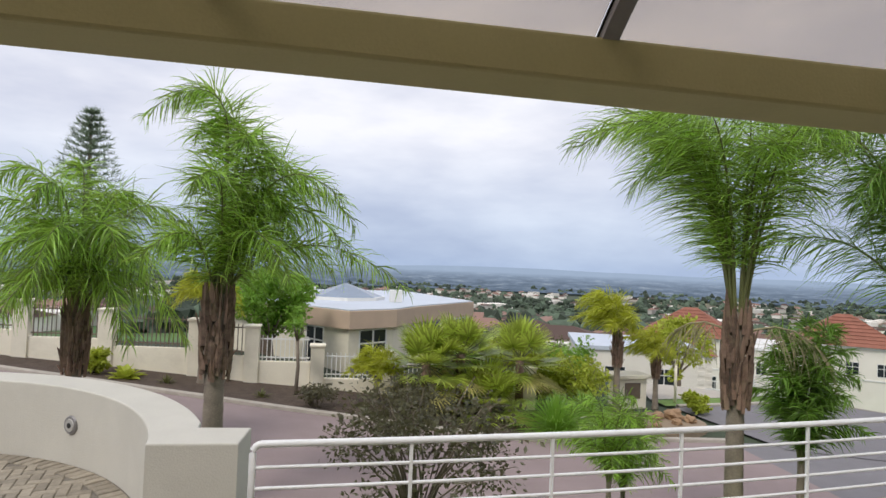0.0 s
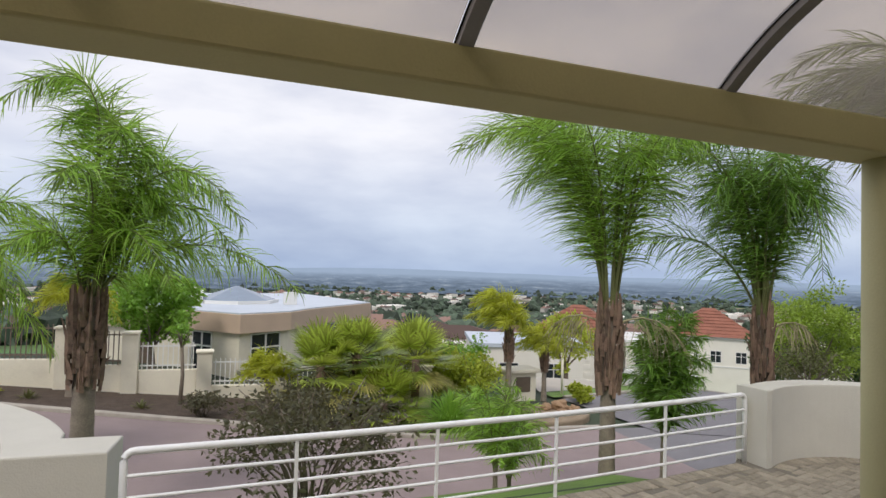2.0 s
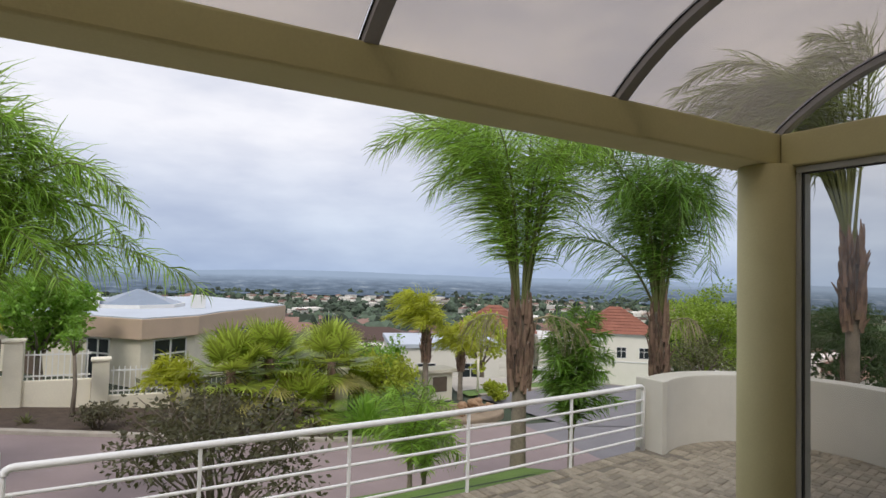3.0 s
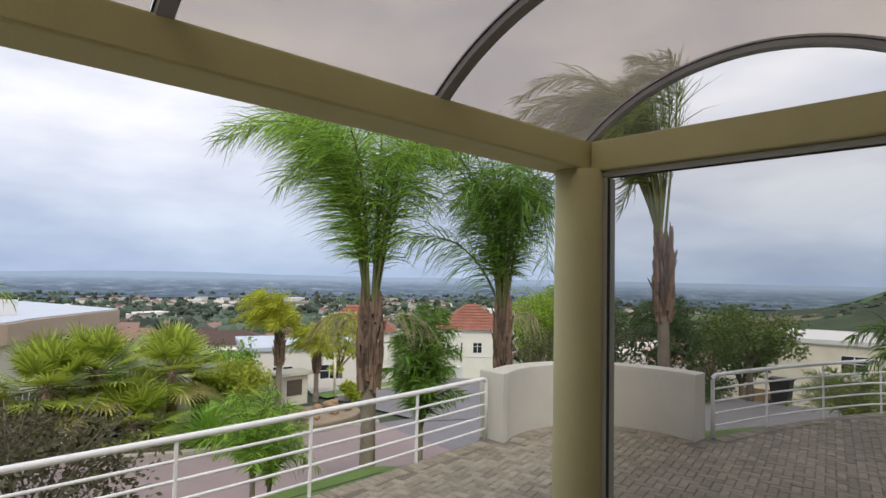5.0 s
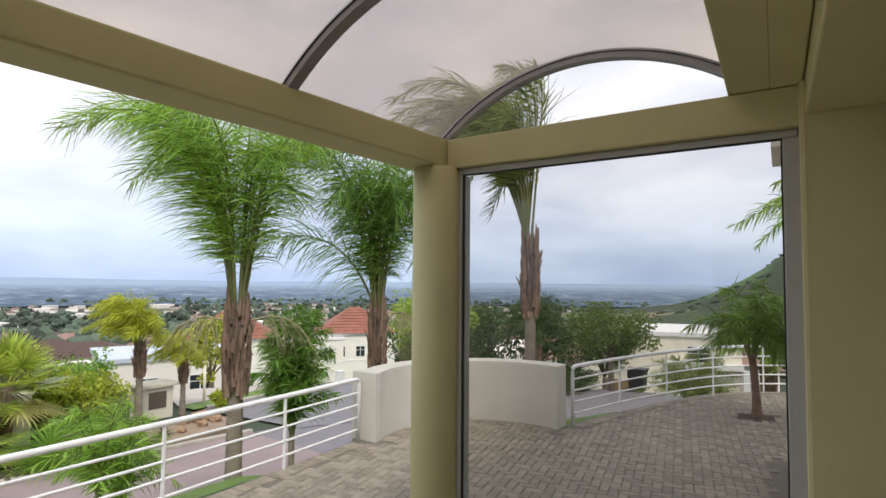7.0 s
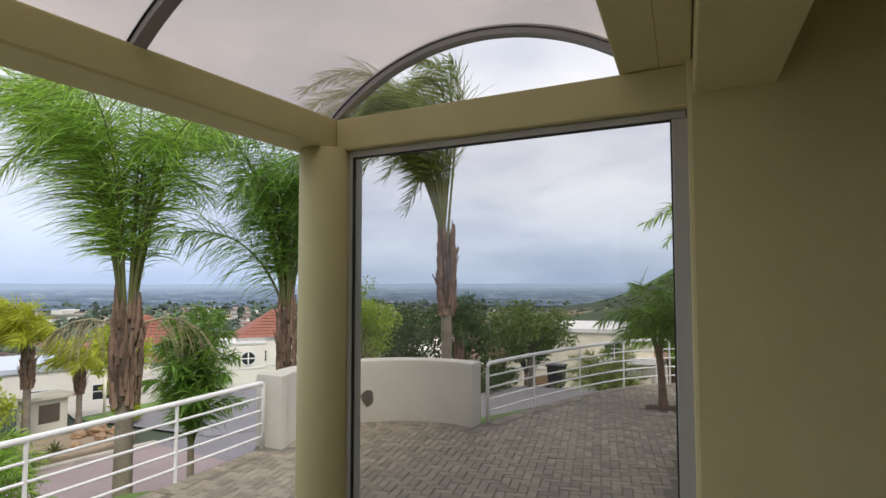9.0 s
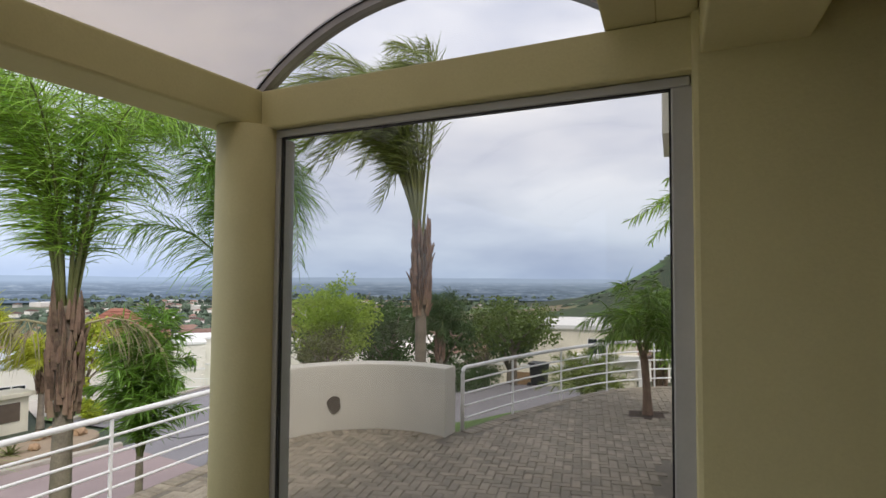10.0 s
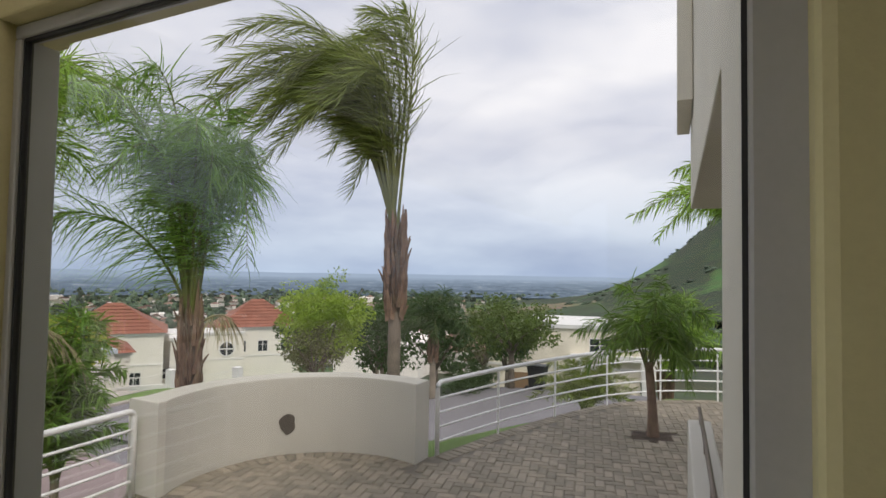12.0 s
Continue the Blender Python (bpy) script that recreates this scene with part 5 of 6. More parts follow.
part("parapet", box(-2.6, 26.2, ZT + 0.05, -0.4, 28.6, ZT + 0.55, 0.02), WHITE_TRIM, nh)
for p, q, along, w in ((NP[1], NP[2], 0.7, 0.95), (NP[2], NP[3], 0.5, 1.2), (NP[4], NP[5], 3.6, 1.2), (NP[4], NP[5], 1.2, 1.2)):
    window_part(nh, facade_pose(p, q, along, ZF - 1.45), w, 1.35, 2, 0.02)
part("door_screen", box(0.3, -0.02, 0, 1.0, 0.06, 2.0, 0, None, facade_pose(NP[0], NP[1], 0.7, ZB + 0.3)), BRONZE, nh)


def hip_house(name, at, w, d, walls, roof, turn, label, windows=(), floors=2, flat=False, mat=None, roof_mat=None):
    """A block with a hipped or flat roof; windows: rows of (side, along, sill, width, height)."""
    t = thing(name, label, "house", at)
    t.rotation_euler = (0, 0, radians(turn))
    mt = mat or WHITE_HOUSE
    part("wall", box(-w / 2, -d / 2, -2, w / 2, d / 2, walls), mt, t)
    o = 0.45
    if flat:
        part("roof", box(-w / 2 - 0.15, -d / 2 - 0.15, walls + 0.004, w / 2 + 0.15, d / 2 + 0.15, walls + 0.3), roof_mat or ROOF_GREY, t, "flat pale roof")
    else:
        part("eaves_band", box(-w / 2 - 0.2, -d / 2 - 0.2, walls + 0.003, w / 2 + 0.2, d / 2 + 0.2, walls + 0.28), WHITE_TRIM, t)
        r = max(0.0, (w - d) / 2)
        r2 = max(0.0, (d - w) / 2)
        z0, z1 = walls + 0.285, walls + roof
        v = [(-w / 2 - o, -d / 2 - o, z0), (w / 2 + o, -d / 2 - o, z0), (w / 2 + o, d / 2 + o, z0), (-w / 2 - o, d / 2 + o, z0), (-r, -r2, z1), (r + 0.01, r2 + 0.01, z1)]
        raw("roof", v, [(0, 1, 5, 4), (1, 2, 5), (2, 3, 4, 5), (3, 0, 4), (3, 2, 1, 0)], roof_mat or ROOF_RED, t, "terracotta tiled hipped roof")
        for k in range(1, 9):
            g = k / 9
            y0, zz = -d / 2 - o + (d / 2 + o) * g * 0.98, z0 + (z1 - z0) * g
            half = (w / 2 + o) * (1 - g) + r * g
            part("tile_course", box(-half, y0 - 0.03, zz - 0.01, half, y0 + 0.05, zz + 0.05), roof_mat or ROOF_RED, t)
    part("string_course", box(-w / 2 - 0.07, -d / 2 - 0.07, walls * 0.48, w / 2 + 0.07, d / 2 + 0.07, walls * 0.48 + 0.16), WHITE_TRIM, t)
    for sx in (-1, 1):
        for k in range(int(walls / 0.6)):
            part("quoin", box(sx * (w / 2 - 0.22) - 0.26, -d / 2 - 0.05, 0.1 + 0.6 * k, sx * (w / 2 - 0.22) + 0.26, -d / 2 + 0.2, 0.44 + 0.6 * k), mt, t)
    sides = {"s": ((-w / 2, -d / 2), (w / 2, -d / 2)), "w": ((-w / 2, d / 2), (-w / 2, -d / 2)), "e": ((w / 2, -d / 2), (w / 2, d / 2))}
    for s_, along, sill, ww, hh in windows:
        p, q = sides[s_]
        window_part(t, facade_pose(p, q, along, sill), ww, hh, 2, 0.02, WHITE_TRIM)
    return t


# two-storey white houses with red roofs
h1 = hip_house("house", (47.3, 66.4, -13.2), 11.0, 9.5, 6.7, 3.6, -38, "white two-storey house with a terracotta hipped roof", [("s", 4.2, 3.9, 1.3, 1.4), ("s", 4.2, 1.0, 1.3, 1.4), ("s", 7.4, 1.0, 1.3, 1.4), ("e", 2.0, 3.9, 1.0, 1.4), ("w", 3.0, 3.9, 1.2, 1.4), ("w", 3.0, 1.0, 1.2, 1.4)])
h2 = hip_house("house", (64.1, 59.6, -13.6), 10.5, 9.0, 7.0, 3.8, -40, "white two-storey house with a red roof half hidden by trees", [("s", 2.2, 4.0, 1.2, 1.4), ("s", 5.0, 4.0, 1.2, 1.4), ("s", 8.0, 4.0, 1.2, 1.4), ("w", 3.0, 4.0, 1.2, 1.4)])
link = hip_house("house_wing", (56.5, 62.5, -13.4), 11.0, 6.0, 6.3, 0, -40, "white flat-roofed wing between the red-roofed houses", [("s", 1.4, 1.0, 1.0, 1.2)], 2, True, None, WHITE_TRIM)
bm = bmesh.new()
bmesh.ops.create_cone(bm, cap_ends=True, segments=24, radius1=0.85, radius2=0.85, depth=0.12, matrix=pose(3.4, -3.04, 4.4, 90))
rw = part("round_window", bm, DARK_PANE, link, "round dark window with a cross bar")
for k in range(24):
    a = 2 * math.pi * k / 24
    part("frame_piece", box(-0.12, -0.05, -0.08, 0.12, 0.05, 0.08, 0, None, pose(3.4 + 0.92 * math.cos(a), -3.10, 4.4 + 0.92 * math.sin(a), 0, -math.degrees(a) + 90)), WHITE_TRIM, rw)
for b in ((3.32, -3.16, 3.55, 3.48, -3.11, 5.25), (2.55, -3.16, 4.32, 4.25, -3.11, 4.48)):
    part("glazing_bar", box(*b), WHITE_TRIM, rw)
porch = hip_house("house_porch", (52.5, 60.0, -13.3), 3.5, 4.0, 6.0, 0, -38, "white entrance block with a canopy over the door", [("s", 1.2, 3.2, 1.0, 1.3)], 2, True, None, WHITE_TRIM)
FENCE_LINE = [(33.0, 59.5), (38.5, 55.5), (43.8, 51.6), (49.0, 47.6)]
for x, y in FENCE_LINE:
    pillar("gate_pillar", gnd(x, y), 0.8, 2.4, WHITE_TRIM, "white gate pillar with a moulded cap", "gate pillars")
for (x0, y0), (x1, y1) in zip(FENCE_LINE, FENCE_LINE[1:]):
    L = math.hypot(x1 - x0, y1 - y0)
    m = pose(x0, y0, (ground_z(x0, y0) + ground_z(x1, y1)) / 2, 0, 0, math.degrees(math.atan2(y1 - y0, x1 - x0)))
    tagged(part("wall_garden_far", box(0.42, -0.12, -1.2, L - 0.42, 0.12, 1.0, 0.01, None, m), WHITE_TRIM), "white low garden wall below the red-roofed houses", "wall", "", "structure")
    g = tagged(new("fence_panel"), "white wrought-iron fence panel with a swept top", "fence", "wrought iron panels")
    g.matrix_world = m @ pose(0.45, 0, 1.02)
    W = L - 0.9
    tube("top_bar", [(W * i / 12, 0, 0.75 + 0.35 * (abs(i / 6 - 1)) ** 2) for i in range(13)], 0.035, WHITE_TRIM, g, 6)
    for k in range(1, int(W / 0.32)):
        u = k * 0.32
        part("fence_bar", box(u - 0.02, -0.02, 0, u + 0.02, 0.02, 0.75 + 0.35 * (2 * u / W - 1) ** 2), WHITE_TRIM, g)

beige = hip_house("house", (49.0, 11.5, -8.2), 11.0, 9.0, 5.6, 0, -78, "beige flat-roofed house with white columns and brown garage", [("s", 7.5, 3.6, 1.4, 1.3)], 2, True, NEIGHBOUR, WHITE_TRIM)
for k in range(3):
    part("porch_column", box(1.2 + 2.2 * k, -4.95, -2, 1.55 + 2.2 * k, -4.6, 3.4), WHITE_TRIM, beige)
part("garage_door", box(-4.0, -4.56, -0.5, -1.2, -4.51, 2.2), GARAGE, beige, "brown panelled garage door")
part("canopy", box(0.6, -5.2, 3.41, 5.6, -4.51, 3.8), WHITE_TRIM, beige)
blue = hip_house("house", (24.5, 42.0, -9.6), 9.0, 8.0, 5.2, 0, -20, "low house with a pale blue-grey flat roof", [("s", 2.0, 2.8, 1.4, 1.2), ("s", 5.5, 2.8, 1.4, 1.2)], 2, True)
hip_house("house", (33.0, 50.5, -11.5), 8.0, 7.0, 5.4, 2.4, -30, "white house with a terracotta roof lower down the slope", [("s", 2.0, 2.8, 1.3, 1.2), ("s", 5.0, 2.8, 1.3, 1.2)])
gp = thing("gate_pillar", "stone-clad meter pillar with a flat cap beside the drive", "pillar", gnd(10.7, 18.6))
part("shaft", box(-0.55, -0.35, -0.4, 0.55, 0.35, 1.05, 0.02), NEIGHBOUR, gp)
part("cap", box(-0.68, -0.48, 1.053, 0.68, 0.48, 1.18, 0.02), NEIGHBOUR, gp)
part("meter_door", box(-0.3, -0.366, 0.35, 0.3, -0.352, 0.9), BRONZE, gp)
sp = thing("sign_post", "slim grey metal post on the grass verge", "post", gnd(12.7, 18.7))
tube("pole", [(0, 0, -0.2), (0, 0, 1.6)], 0.05, NEIGHBOUR, sp, 8)
part("cap", box(-0.07, -0.07, 1.6, 0.07, 0.07, 1.66, 0.01), NEIGHBOUR, sp)
bin_ = thing("wheelie_bin", "black plastic wheelie bin beside the drive", "bin", gnd(25.2, 6.6))
bm = box(-0.32, -0.36, 0.08, 0.32, 0.36, 0.95, 0.03)
for vert in bm.verts:
    if vert.co.z < 0.5:
        vert.co.x *= 0.82
        vert.co.y *= 0.82
part("body", bm, PLASTIC_DARK, bin_)
part("lid", box(-0.35, -0.41, 0.953, 0.35, 0.41, 1.03, 0.02), PLASTIC_DARK, bin_)
for sx in (-0.27, 0.27):
    bm = bmesh.new()
    bmesh.ops.create_cone(bm, cap_ends=True, segments=14, radius1=0.1, radius2=0.1, depth=0.06, matrix=pose(sx, 0.36, 0.1, 0, 90))
    part("wheel", bm, PLASTIC_DARK, bin_)
rnd_r = random.Random(8)
for k, (x, y, r) in enumerate(((10.9, 16.1, 0.27), (11.2, 15.7, 0.18), (10.4, 16.2, 0.18), (10.6, 15.5, 0.15), (9.8, 15.3, 0.13))):
    bm = bmesh.new()
    bmesh.ops.create_icosphere(bm, subdivisions=3, radius=r)
    for vert in bm.verts:
        vert.co *= 1 + 0.45 * noise.noise(vert.co * 1.6 / r + Vector((k * 9, 0, 0))) + 0.16 * noise.noise(vert.co * 5.0 / r)
        vert.co.z *= 0.75
    ob = part("rock", bm, ROCK, None)
    ob.location = (x, y, -3.08 + r * 0.45)
    tagged(ob, "rough tan boulder on the planting island", "rock", "island rocks")


# ---- the town and the plain ----
def town():
    rnd = random.Random(77)
    wv, wf, rv, rf, tv, tf = [], [], [], [], [], []
    ico = bmesh.new()
    bmesh.ops.create_icosphere(ico, subdivisions=2, radius=1)
    iv = [v.co.copy() for v in ico.verts]
    ifc = [tuple(v.index for v in f.verts) for f in ico.faces]
    ico.free()

    def house(x, y, w, d, h, r, a, pitched):
        z = ground_z(x, y)
        c, s = math.cos(a), math.sin(a)
        b = len(wv)
        base = [(-w, -d), (w, -d), (w, d), (-w, d)]
        for zz in (z - 3, z + h):
            wv.extend((x + c * px - s * py, y + s * px + c * py, zz) for px, py in base)
        for k in range(4):
            wf.append((b + k, b + (k + 1) % 4, b + 4 + (k + 1) % 4, b + 4 + k))
        if not pitched:
            wf.append((b + 4, b + 5, b + 6, b + 7))
            return
        q = len(rv)
        e = 1.12
        rv.extend((x + c * px * e - s * py * e, y + s * px * e + c * py * e, z + h) for px, py in base)
        rv.extend((x + c * px, y + s * px, z + h + r) for px in (-w * 0.4, w * 0.4))
        rf.extend([(q, q + 1, q + 5, q + 4), (q + 1, q + 2, q + 5), (q + 2, q + 3, q + 4, q + 5), (q + 3, q, q + 4)])

    def crown(x, y, r, tall, z=None):
        z = ground_z(x, y) if z is None else z
        o = len(tv)
        ph = Vector((rnd.uniform(0, 50), 0, 0))
        for p in iv:
            k = r * (1 + 0.6 * noise.noise(p * 1.8 + ph) + 0.45 * noise.noise(p * 4.5 + ph))
            tv.append((x + p.x * k, y + p.y * k, z + r * tall * 0.8 + p.z * k * tall))
        tf.extend(tuple(i + o for i in f) for f in ifc)

    for _ in range(2300):
        d = 95 + 950 * rnd.random() ** 1.5
        b = radians(rnd.uniform(-42, 82))
        x, y = d * math.sin(b), d * math.cos(b)
        if noise.noise(Vector((x, y, 0)) * 0.006) < -0.12 or (d < 110 and 30 < math.degrees(b) < 60):
            continue
        if x > 380 and y < 330:
            continue
        k = rnd.random()
        w = rnd.uniform(4, 7.5)
        if k < 0.06:
            house(x, y, w * 2.2, w * 1.3, rnd.uniform(4, 6), 0, rnd.uniform(-0.4, 0.4), False)
        else:
            house(x, y, w, w * rnd.uniform(0.55, 0.8), rnd.uniform(2.6, 5.2), rnd.uniform(1.2, 2.4), rnd.uniform(0, 3.1), k < 0.8)
    for _ in range(8500):
        d = 130 + 1100 * rnd.random() ** 1.6
        b = radians(rnd.uniform(-45, 92))
        x, y = d * math.sin(b), d * math.cos(b)
        nz = noise.noise(Vector((x, y, 3)) * 0.004)
        if x > 380 and y < 330 and rnd.random() < 0.75:
            continue
        if d < 100 and math.degrees(b) > 20 and math.degrees(b) < 62:
            continue
        if nz < -0.2:
            continue
        crown(x, y, rnd.uniform(1.3, 3.4) * (1 + d / 2500), rnd.uniform(0.7, 1.3))
    for _ in range(900):
        x, y = rnd.uniform(560, 1050), rnd.uniform(-250, 160)
        if noise.noise(Vector((x, y, 9)) * 0.012) < 0.05:
            continue
        crown(x, y, rnd.uniform(2.0, 4.5), 0.5, hill_z(x, y) - 1.2)
    tagged(raw("town_houses", wv, wf, FAR_WHITE), "pale house walls of the distant town", "town", "", "stuff")
    tagged(raw("town_roofs", rv, rf, FAR_ROOF), "red and brown roofs of the distant town", "town", "", "stuff")
    tagged(raw("town_trees", tv, tf, FAR_TREE), "dark trees among the distant houses", "trees", "", "stuff")


town()

# glowing backdrop plain beyond the town; distance haze is painted into its colour
PAINTED_HAZE = bpy.data.materials.new("painted_haze_plain")
PAINTED_HAZE.use_nodes = True
hn, hl = PAINTED_HAZE.node_tree.nodes, PAINTED_HAZE.node_tree.links
hn.clear()
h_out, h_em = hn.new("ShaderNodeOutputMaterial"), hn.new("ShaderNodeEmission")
h_geo, h_n, h_r, h_map = hn.new("ShaderNodeNewGeometry"), hn.new("ShaderNodeTexNoise"), hn.new("ShaderNodeValToRGB"), hn.new("ShaderNodeMapping")
h_map.inputs["Scale"].default_value = (30.0, 40.0, 1.0)
h_n.inputs["Scale"].default_value, h_n.inputs["Detail"].default_value, h_n.inputs["Roughness"].default_value = 1.0, 12, 0.75
h_sep, h_ang, h_inv, h_com, h_d = hn.new("ShaderNodeSeparateXYZ"), hn.new("ShaderNodeMath"), hn.new("ShaderNodeMath"), hn.new("ShaderNodeCombineXYZ"), hn.new("ShaderNodeVectorMath")
h_ang.operation, h_inv.operation, h_d.operation = "ARCTAN2", "DIVIDE", "LENGTH"
h_inv.inputs[0].default_value = 260.0
hl.new(h_geo.outputs["Position"], h_sep.inputs[0])
hl.new(h_geo.outputs["Position"], h_d.inputs[0])
hl.new(h_sep.outputs["X"], h_ang.inputs[0])
hl.new(h_sep.outputs["Y"], h_ang.inputs[1])
hl.new(h_d.outputs["Value"], h_inv.inputs[1])
hl.new(h_ang.outputs["Value"], h_com.inputs["X"])
hl.new(h_inv.outputs["Value"], h_com.inputs["Y"])
hl.new(h_com.outputs["Vector"], h_map.inputs["Vector"])
hl.new(h_map.outputs["Vector"], h_n.inputs["Vector"])
hl.new(h_n.outputs["Fac"], h_r.inputs["Fac"])
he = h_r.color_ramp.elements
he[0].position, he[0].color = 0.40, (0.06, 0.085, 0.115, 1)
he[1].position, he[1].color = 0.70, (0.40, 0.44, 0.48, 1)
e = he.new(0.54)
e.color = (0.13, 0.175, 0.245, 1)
# the haze colour takes over with distance
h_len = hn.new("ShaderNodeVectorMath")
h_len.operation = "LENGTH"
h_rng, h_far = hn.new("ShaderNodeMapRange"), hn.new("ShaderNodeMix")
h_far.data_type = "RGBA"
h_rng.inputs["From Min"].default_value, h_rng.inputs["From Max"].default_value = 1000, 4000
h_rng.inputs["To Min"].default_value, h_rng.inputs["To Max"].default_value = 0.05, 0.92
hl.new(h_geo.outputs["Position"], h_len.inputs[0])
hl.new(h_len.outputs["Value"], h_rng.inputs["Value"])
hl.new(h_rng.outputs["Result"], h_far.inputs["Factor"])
h_sp, h_sr, h_sm = hn.new("ShaderNodeTexVoronoi"), hn.new("ShaderNodeValToRGB"), hn.new("ShaderNodeMix")
h_sp.inputs["Scale"].default_value = 0.022
h_sr.color_ramp.elements[0].position, h_sr.color_ramp.elements[0].color = 0.07, (1, 1, 1, 1)
h_sr.color_ramp.elements[1].position, h_sr.color_ramp.elements[1].color = 0.17, (0, 0, 0, 1)
h_sm.data_type = "RGBA"
hl.new(h_geo.outputs["Position"], h_sp.inputs["Vector"])
hl.new(h_sp.outputs["Distance"], h_sr.inputs["Fac"])
hl.new(h_sr.outputs["Color"], h_sm.inputs["Factor"])
hl.new(h_r.outputs["Color"], h_sm.inputs["A"])
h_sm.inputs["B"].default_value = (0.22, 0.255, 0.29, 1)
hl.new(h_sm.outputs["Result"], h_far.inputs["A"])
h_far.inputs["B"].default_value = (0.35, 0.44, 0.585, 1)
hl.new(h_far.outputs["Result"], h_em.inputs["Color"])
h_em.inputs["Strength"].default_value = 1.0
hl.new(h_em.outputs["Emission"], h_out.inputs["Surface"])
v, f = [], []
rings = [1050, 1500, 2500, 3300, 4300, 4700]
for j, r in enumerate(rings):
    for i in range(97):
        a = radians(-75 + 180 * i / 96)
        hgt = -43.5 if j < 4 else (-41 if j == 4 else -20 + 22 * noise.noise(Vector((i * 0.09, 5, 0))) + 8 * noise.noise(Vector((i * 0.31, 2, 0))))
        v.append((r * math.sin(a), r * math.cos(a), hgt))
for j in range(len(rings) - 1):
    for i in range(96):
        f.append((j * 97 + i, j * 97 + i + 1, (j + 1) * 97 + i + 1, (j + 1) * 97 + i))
tagged(raw("backdrop", v, f, PAINTED_HAZE), "glowing blue backdrop plain with painted distance haze", "backdrop", "", "structure")

# ---- small things on the terrace ----
# the niche is a flat disc; the hole's shade is its dark colour
DARKHOLE = material("dark_niche_shade", (0.10, 0.085, 0.07), 0.9, 0, 0.3, 20, 80, 0.6, 0.01)
ax0, ay0 = 7.54 - cx, 4.33 - cy
ang = math.degrees(math.atan2(ay0, ax0))
niche = thing("wall_light_niche", "empty round light niche in the curved wall, a flat dark disc", "wall light", (cx + (cr - 0.004) * math.cos(radians(ang)), cy + (cr - 0.004) * math.sin(radians(ang)), -0.34))
niche.rotation_euler = (0, radians(-90), radians(ang))
bm = bmesh.new()
bmesh.ops.create_cone(bm, cap_ends=True, segments=28, radius1=0.092, radius2=0.092, depth=0.02)
for vert in bm.verts:
    vert.co.x *= 1.35 + 0.45 * noise.noise(vert.co * 17)
    vert.co.y *= 0.9 + 0.4 * noise.noise(vert.co * 14)
part("shade_disc", bm, DARKHOLE, niche)
ang = math.degrees(math.atan2(6.52 - ay, -2.72 - ax))
lamp = thing("wall_light", "round grey bulkhead light on the curved wall", "wall light", (ax + (ar - 0.012) * math.cos(radians(ang)), ay + (ar - 0.012) * math.sin(radians(ang)), -0.30))
lamp.rotation_euler = (0, radians(-90), radians(ang))
for nm, r, h, z, mt in (("rim", 0.10, 0.016, 0.0, RIB_GREY), ("lens", 0.07, 0.012, 0.010, material("frosted_lens", (0.45, 0.44, 0.42), 0.3, 0, 0.1, 10, 50, 0)), ("boss", 0.03, 0.008, 0.018, SEAL)):
    bm = bmesh.new()
    bmesh.ops.create_cone(bm, cap_ends=True, segments=28, radius1=r, radius2=r * 0.9, depth=h)
    bmesh.ops.translate(bm, verts=bm.verts, vec=(0, 0, z))
    part(nm, bm, mt, lamp)


# planting hole round the young palm
structure("planting_hole", box(10.08, 0.28, -0.9, 10.62, 0.82, -0.668, 0.005), SOIL, "dark square planting hole in the paving", "flower bed")

# ---- pavers ----
def inside_poly(x, y, poly):
    c, j = False, len(poly) - 1
    for i in range(len(poly)):
        (xi, yi), (xj, yj) = poly[i], poly[j]
        if (yi > y) != (yj > y) and x < (xj - xi) * (y - yi) / (yj - yi) + xi:
            c = not c
        j = i
    return c


PL, PW, PG, PH = 0.20, 0.10, 0.006, 0.05


def paver_template(l, w, h):
    a, b, e = l / 2, w / 2, 0.008
    v = [(-a, -b, -h), (a, -b, -h), (a, b, -h), (-a, b, -h), (-a, -b, -e), (a, -b, -e), (a, b, -e), (-a, b, -e), (-a + e, -b + e, 0), (a - e, -b + e, 0), (a - e, b - e, 0), (-a + e, b - e, 0)]
    f = [(8, 9, 10, 11)] + [(4 + k, 4 + (k + 1) % 4, 8 + (k + 1) % 4, 8 + k) for k in range(4)] + [(k, (k + 1) % 4, 4 + (k + 1) % 4, 4 + k) for k in range(4)]
    return v, f


PV, PF = paver_template(PL - PG, PW - PG, PH)
paver_mesh = mesh_of("paver", PV, PF, PAVER)
terrace = bpy.data.objects["terrace"]
rnd_p = random.Random(12)
turn = radians(12)
ct, st = math.cos(turn), math.sin(turn)
joined_v, joined_f, singles = [], [], 0


EDGES = [[Vector((x / 4, 4.47 + 0.0085 * x * x / 16)) for x in range(-3, 24)], even([(8.3, 2.76), (9.5, 2.44), (10.69, 1.99), (11.8, 1.43), (12.54, 0.66), (12.95, -0.2)], 40)]


def from_edge(x, y):
    """Distance in plan to the nearer of the two railed edges."""
    p, best = Vector((x, y)), 9.0
    for line in EDGES:
        for a, b in zip(line, line[1:]):
            ab = b - a
            k = max(0.0, min(1.0, (p - a).dot(ab) / ab.length_squared))
            best = min(best, (p - a - ab * k).length)
    return best


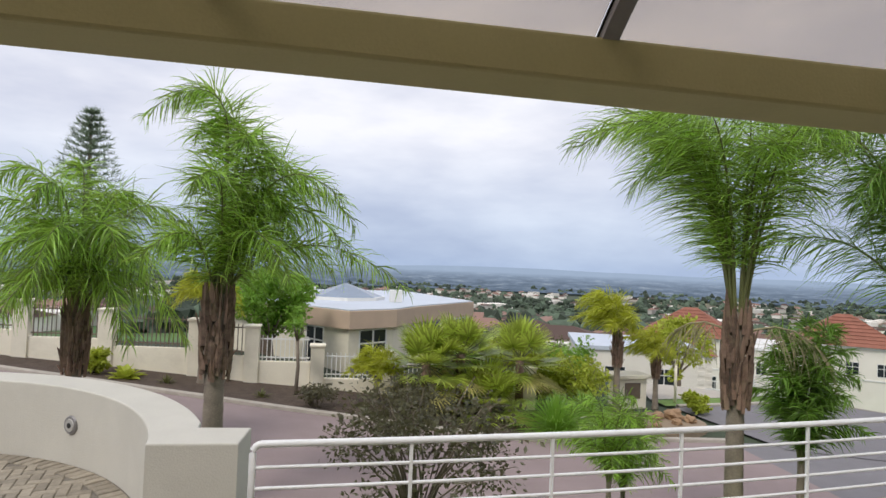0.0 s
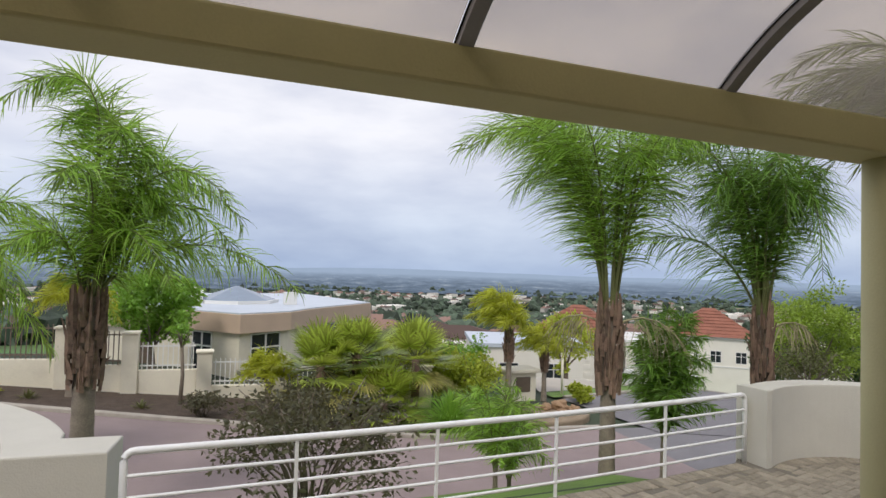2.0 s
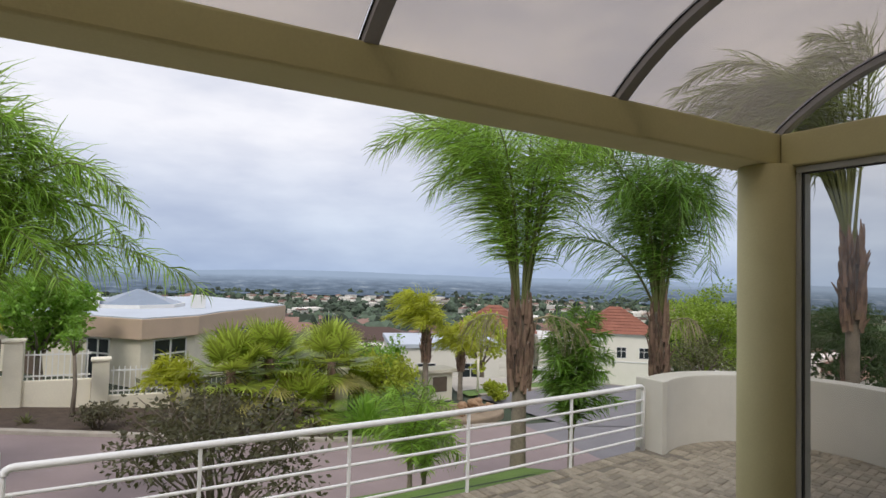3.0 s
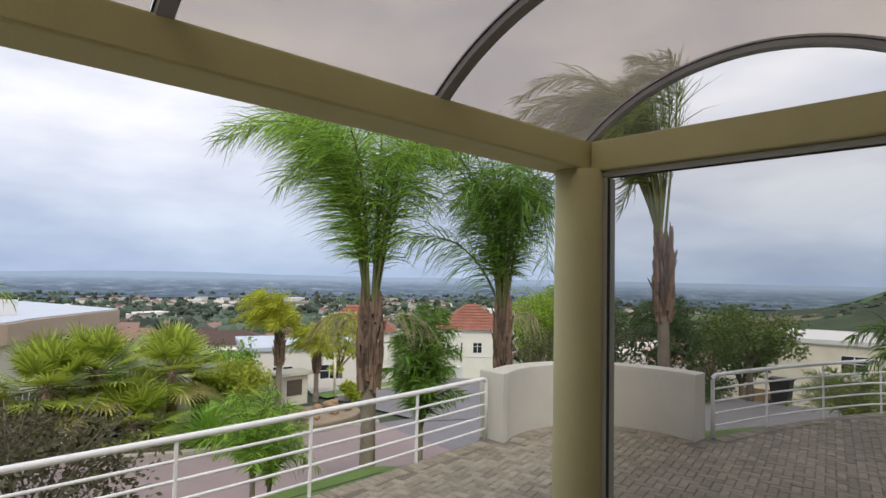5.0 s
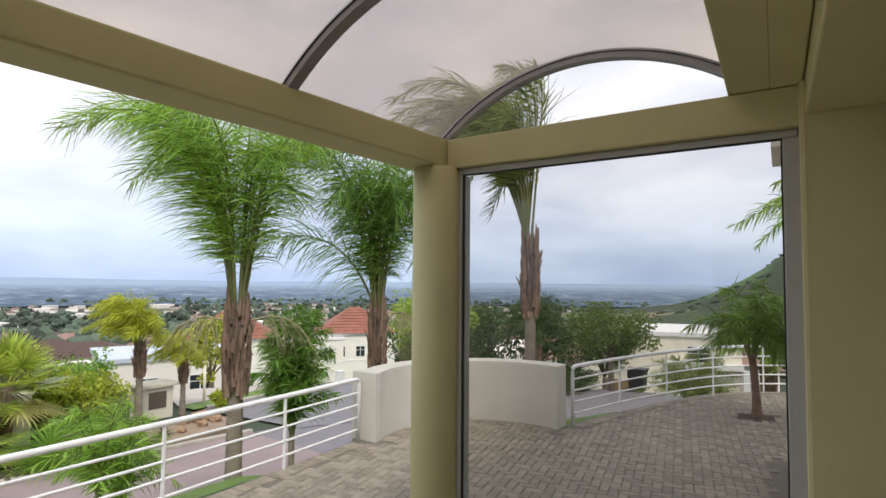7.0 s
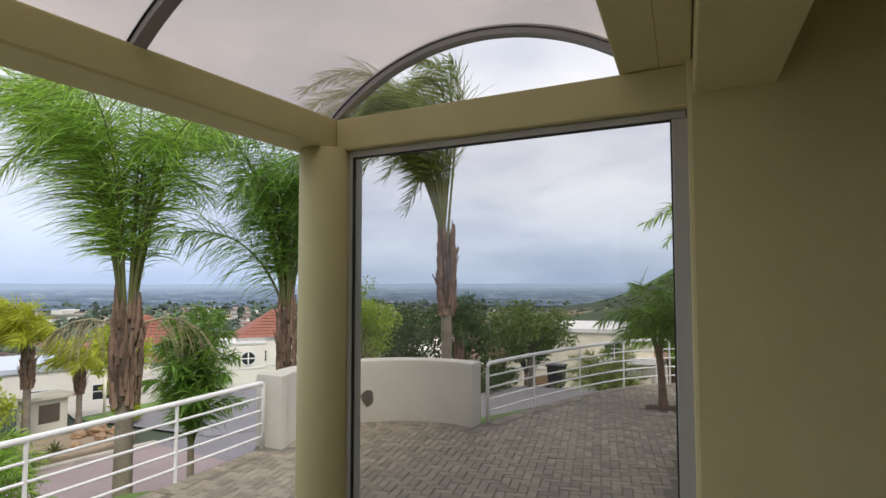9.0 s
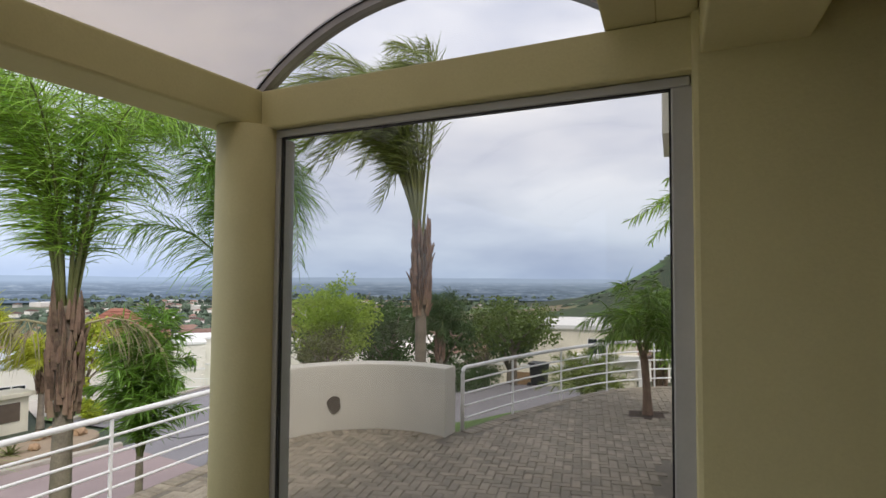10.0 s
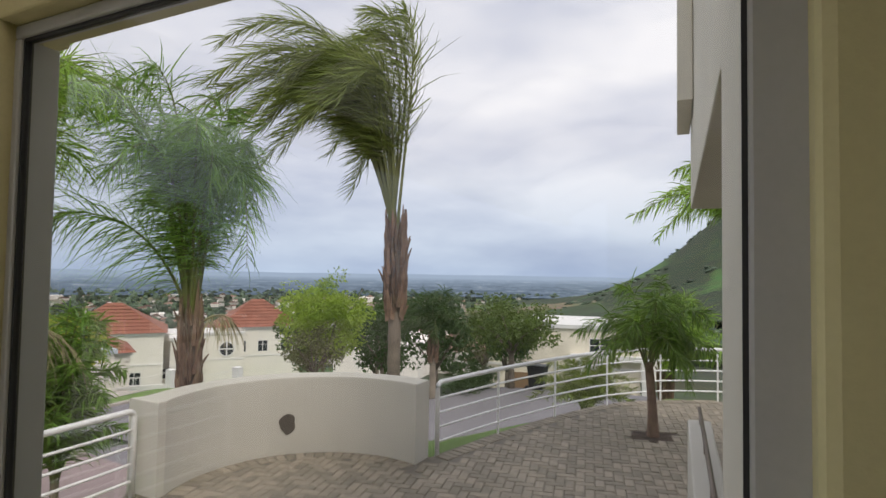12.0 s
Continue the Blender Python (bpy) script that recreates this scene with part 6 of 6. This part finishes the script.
def clear_of_walls(x, y):
    if not inside_poly(x, y, TERRACE):
        return False
    if y < 1.72 and x < 3.3:
        return False
    if x > 3.1 and y < -0.30 + 0.07 * (x - 3.15) + 0.12 and x < 8.2:
        return False
    if x > 5.9 and math.hypot(x - cx, y - cy) > cr - 0.23 and y > 2.7 and x < 8.5 and (x > cx or y > cy):
        return False
    if x < -0.7 and y > 4.45:
        if math.hypot(x - ax, y - ay) > ar - 0.23:
            return False
    if (y > 3.9 or x > 7.9) and from_edge(x, y) < 0.25:
        return False
    return abs(x - 10.35) > 0.27 or abs(y - 0.55) > 0.24


def lay(x, y, a):
    global singles
    z = pave(x, y) + rnd_p.uniform(-0.004, 0.003)
    tx, ty = rnd_p.uniform(-0.012, 0.012), rnd_p.uniform(-0.012, 0.012)
    if singles < 300 and 7.6 < x < 10.2 and 0.1 < y < 2.2:
        ob = new("paver", paver_mesh)
        ob.matrix_world = Matrix.Translation((x, y, z)) @ Euler((tx, ty, a)).to_matrix().to_4x4()
        ob.parent = terrace
        singles += 1
        return
    m = Matrix.Translation((x, y, z)) @ Euler((tx, ty, a)).to_matrix().to_4x4()
    o = len(joined_v)
    joined_v.extend(m @ Vector(p) for p in PV)
    joined_f.extend(tuple(k + o for k in q) for q in PF)


# 90-degree herringbone in units of the paver's width
for i in range(-150, 180):
    for j in range(-110, 120):
        k = (i - j) % 4
        if k == 0:
            u, w_, a = (i + 1.0) * PW, (j + 0.5) * PW, 0.0
        elif k == 3:
            u, w_, a = (i + 0.5) * PW, (j + 1.0) * PW, math.pi / 2
        else:
            continue
        x, y = 3 + ct * u - st * w_, 1 + st * u + ct * w_
        if -5 < x < 13.2 and -0.6 < y < 7.3 and clear_of_walls(x, y):
            lay(x, y, a + turn)
# soldier course along the curved walls
for c0, r0, a0, a1 in (((cx, cy), cr - 0.115, math.atan2(4.5 - cy, 6.05 - cx), math.atan2(2.83 - cy, 7.95 - cx)), ((ax, ay), ar - 0.115, math.atan2(4.63 - ay, -1.47 - ax), math.atan2(7.0 - ay, -4.4 - ax))):
    if a1 < a0 and c0[0] < 0:
        a1 += 2 * math.pi
    n = int(abs(a1 - a0) * r0 / 0.108)
    for k in range(n):
        a = a0 + (a1 - a0) * (k + 0.5) / n
        lay(c0[0] + r0 * math.cos(a), c0[1] + r0 * math.sin(a), a)
# soldier course along the railed edges
for line in EDGES:
    run = even([tuple(p) for p in line], int(sum((b - a).length for a, b in zip(line, line[1:])) / 0.105))
    for a, b in zip(run, run[1:]):
        d = (b - a).normalized()
        q = (a + b) / 2 + Vector((d.y, -d.x)) * 0.105
        lay(q.x, q.y, math.atan2(d.y, d.x) + math.pi / 2)
tagged(raw("paver_field", joined_v, joined_f, PAVER_STUFF, terrace), "", "", "", "stuff")
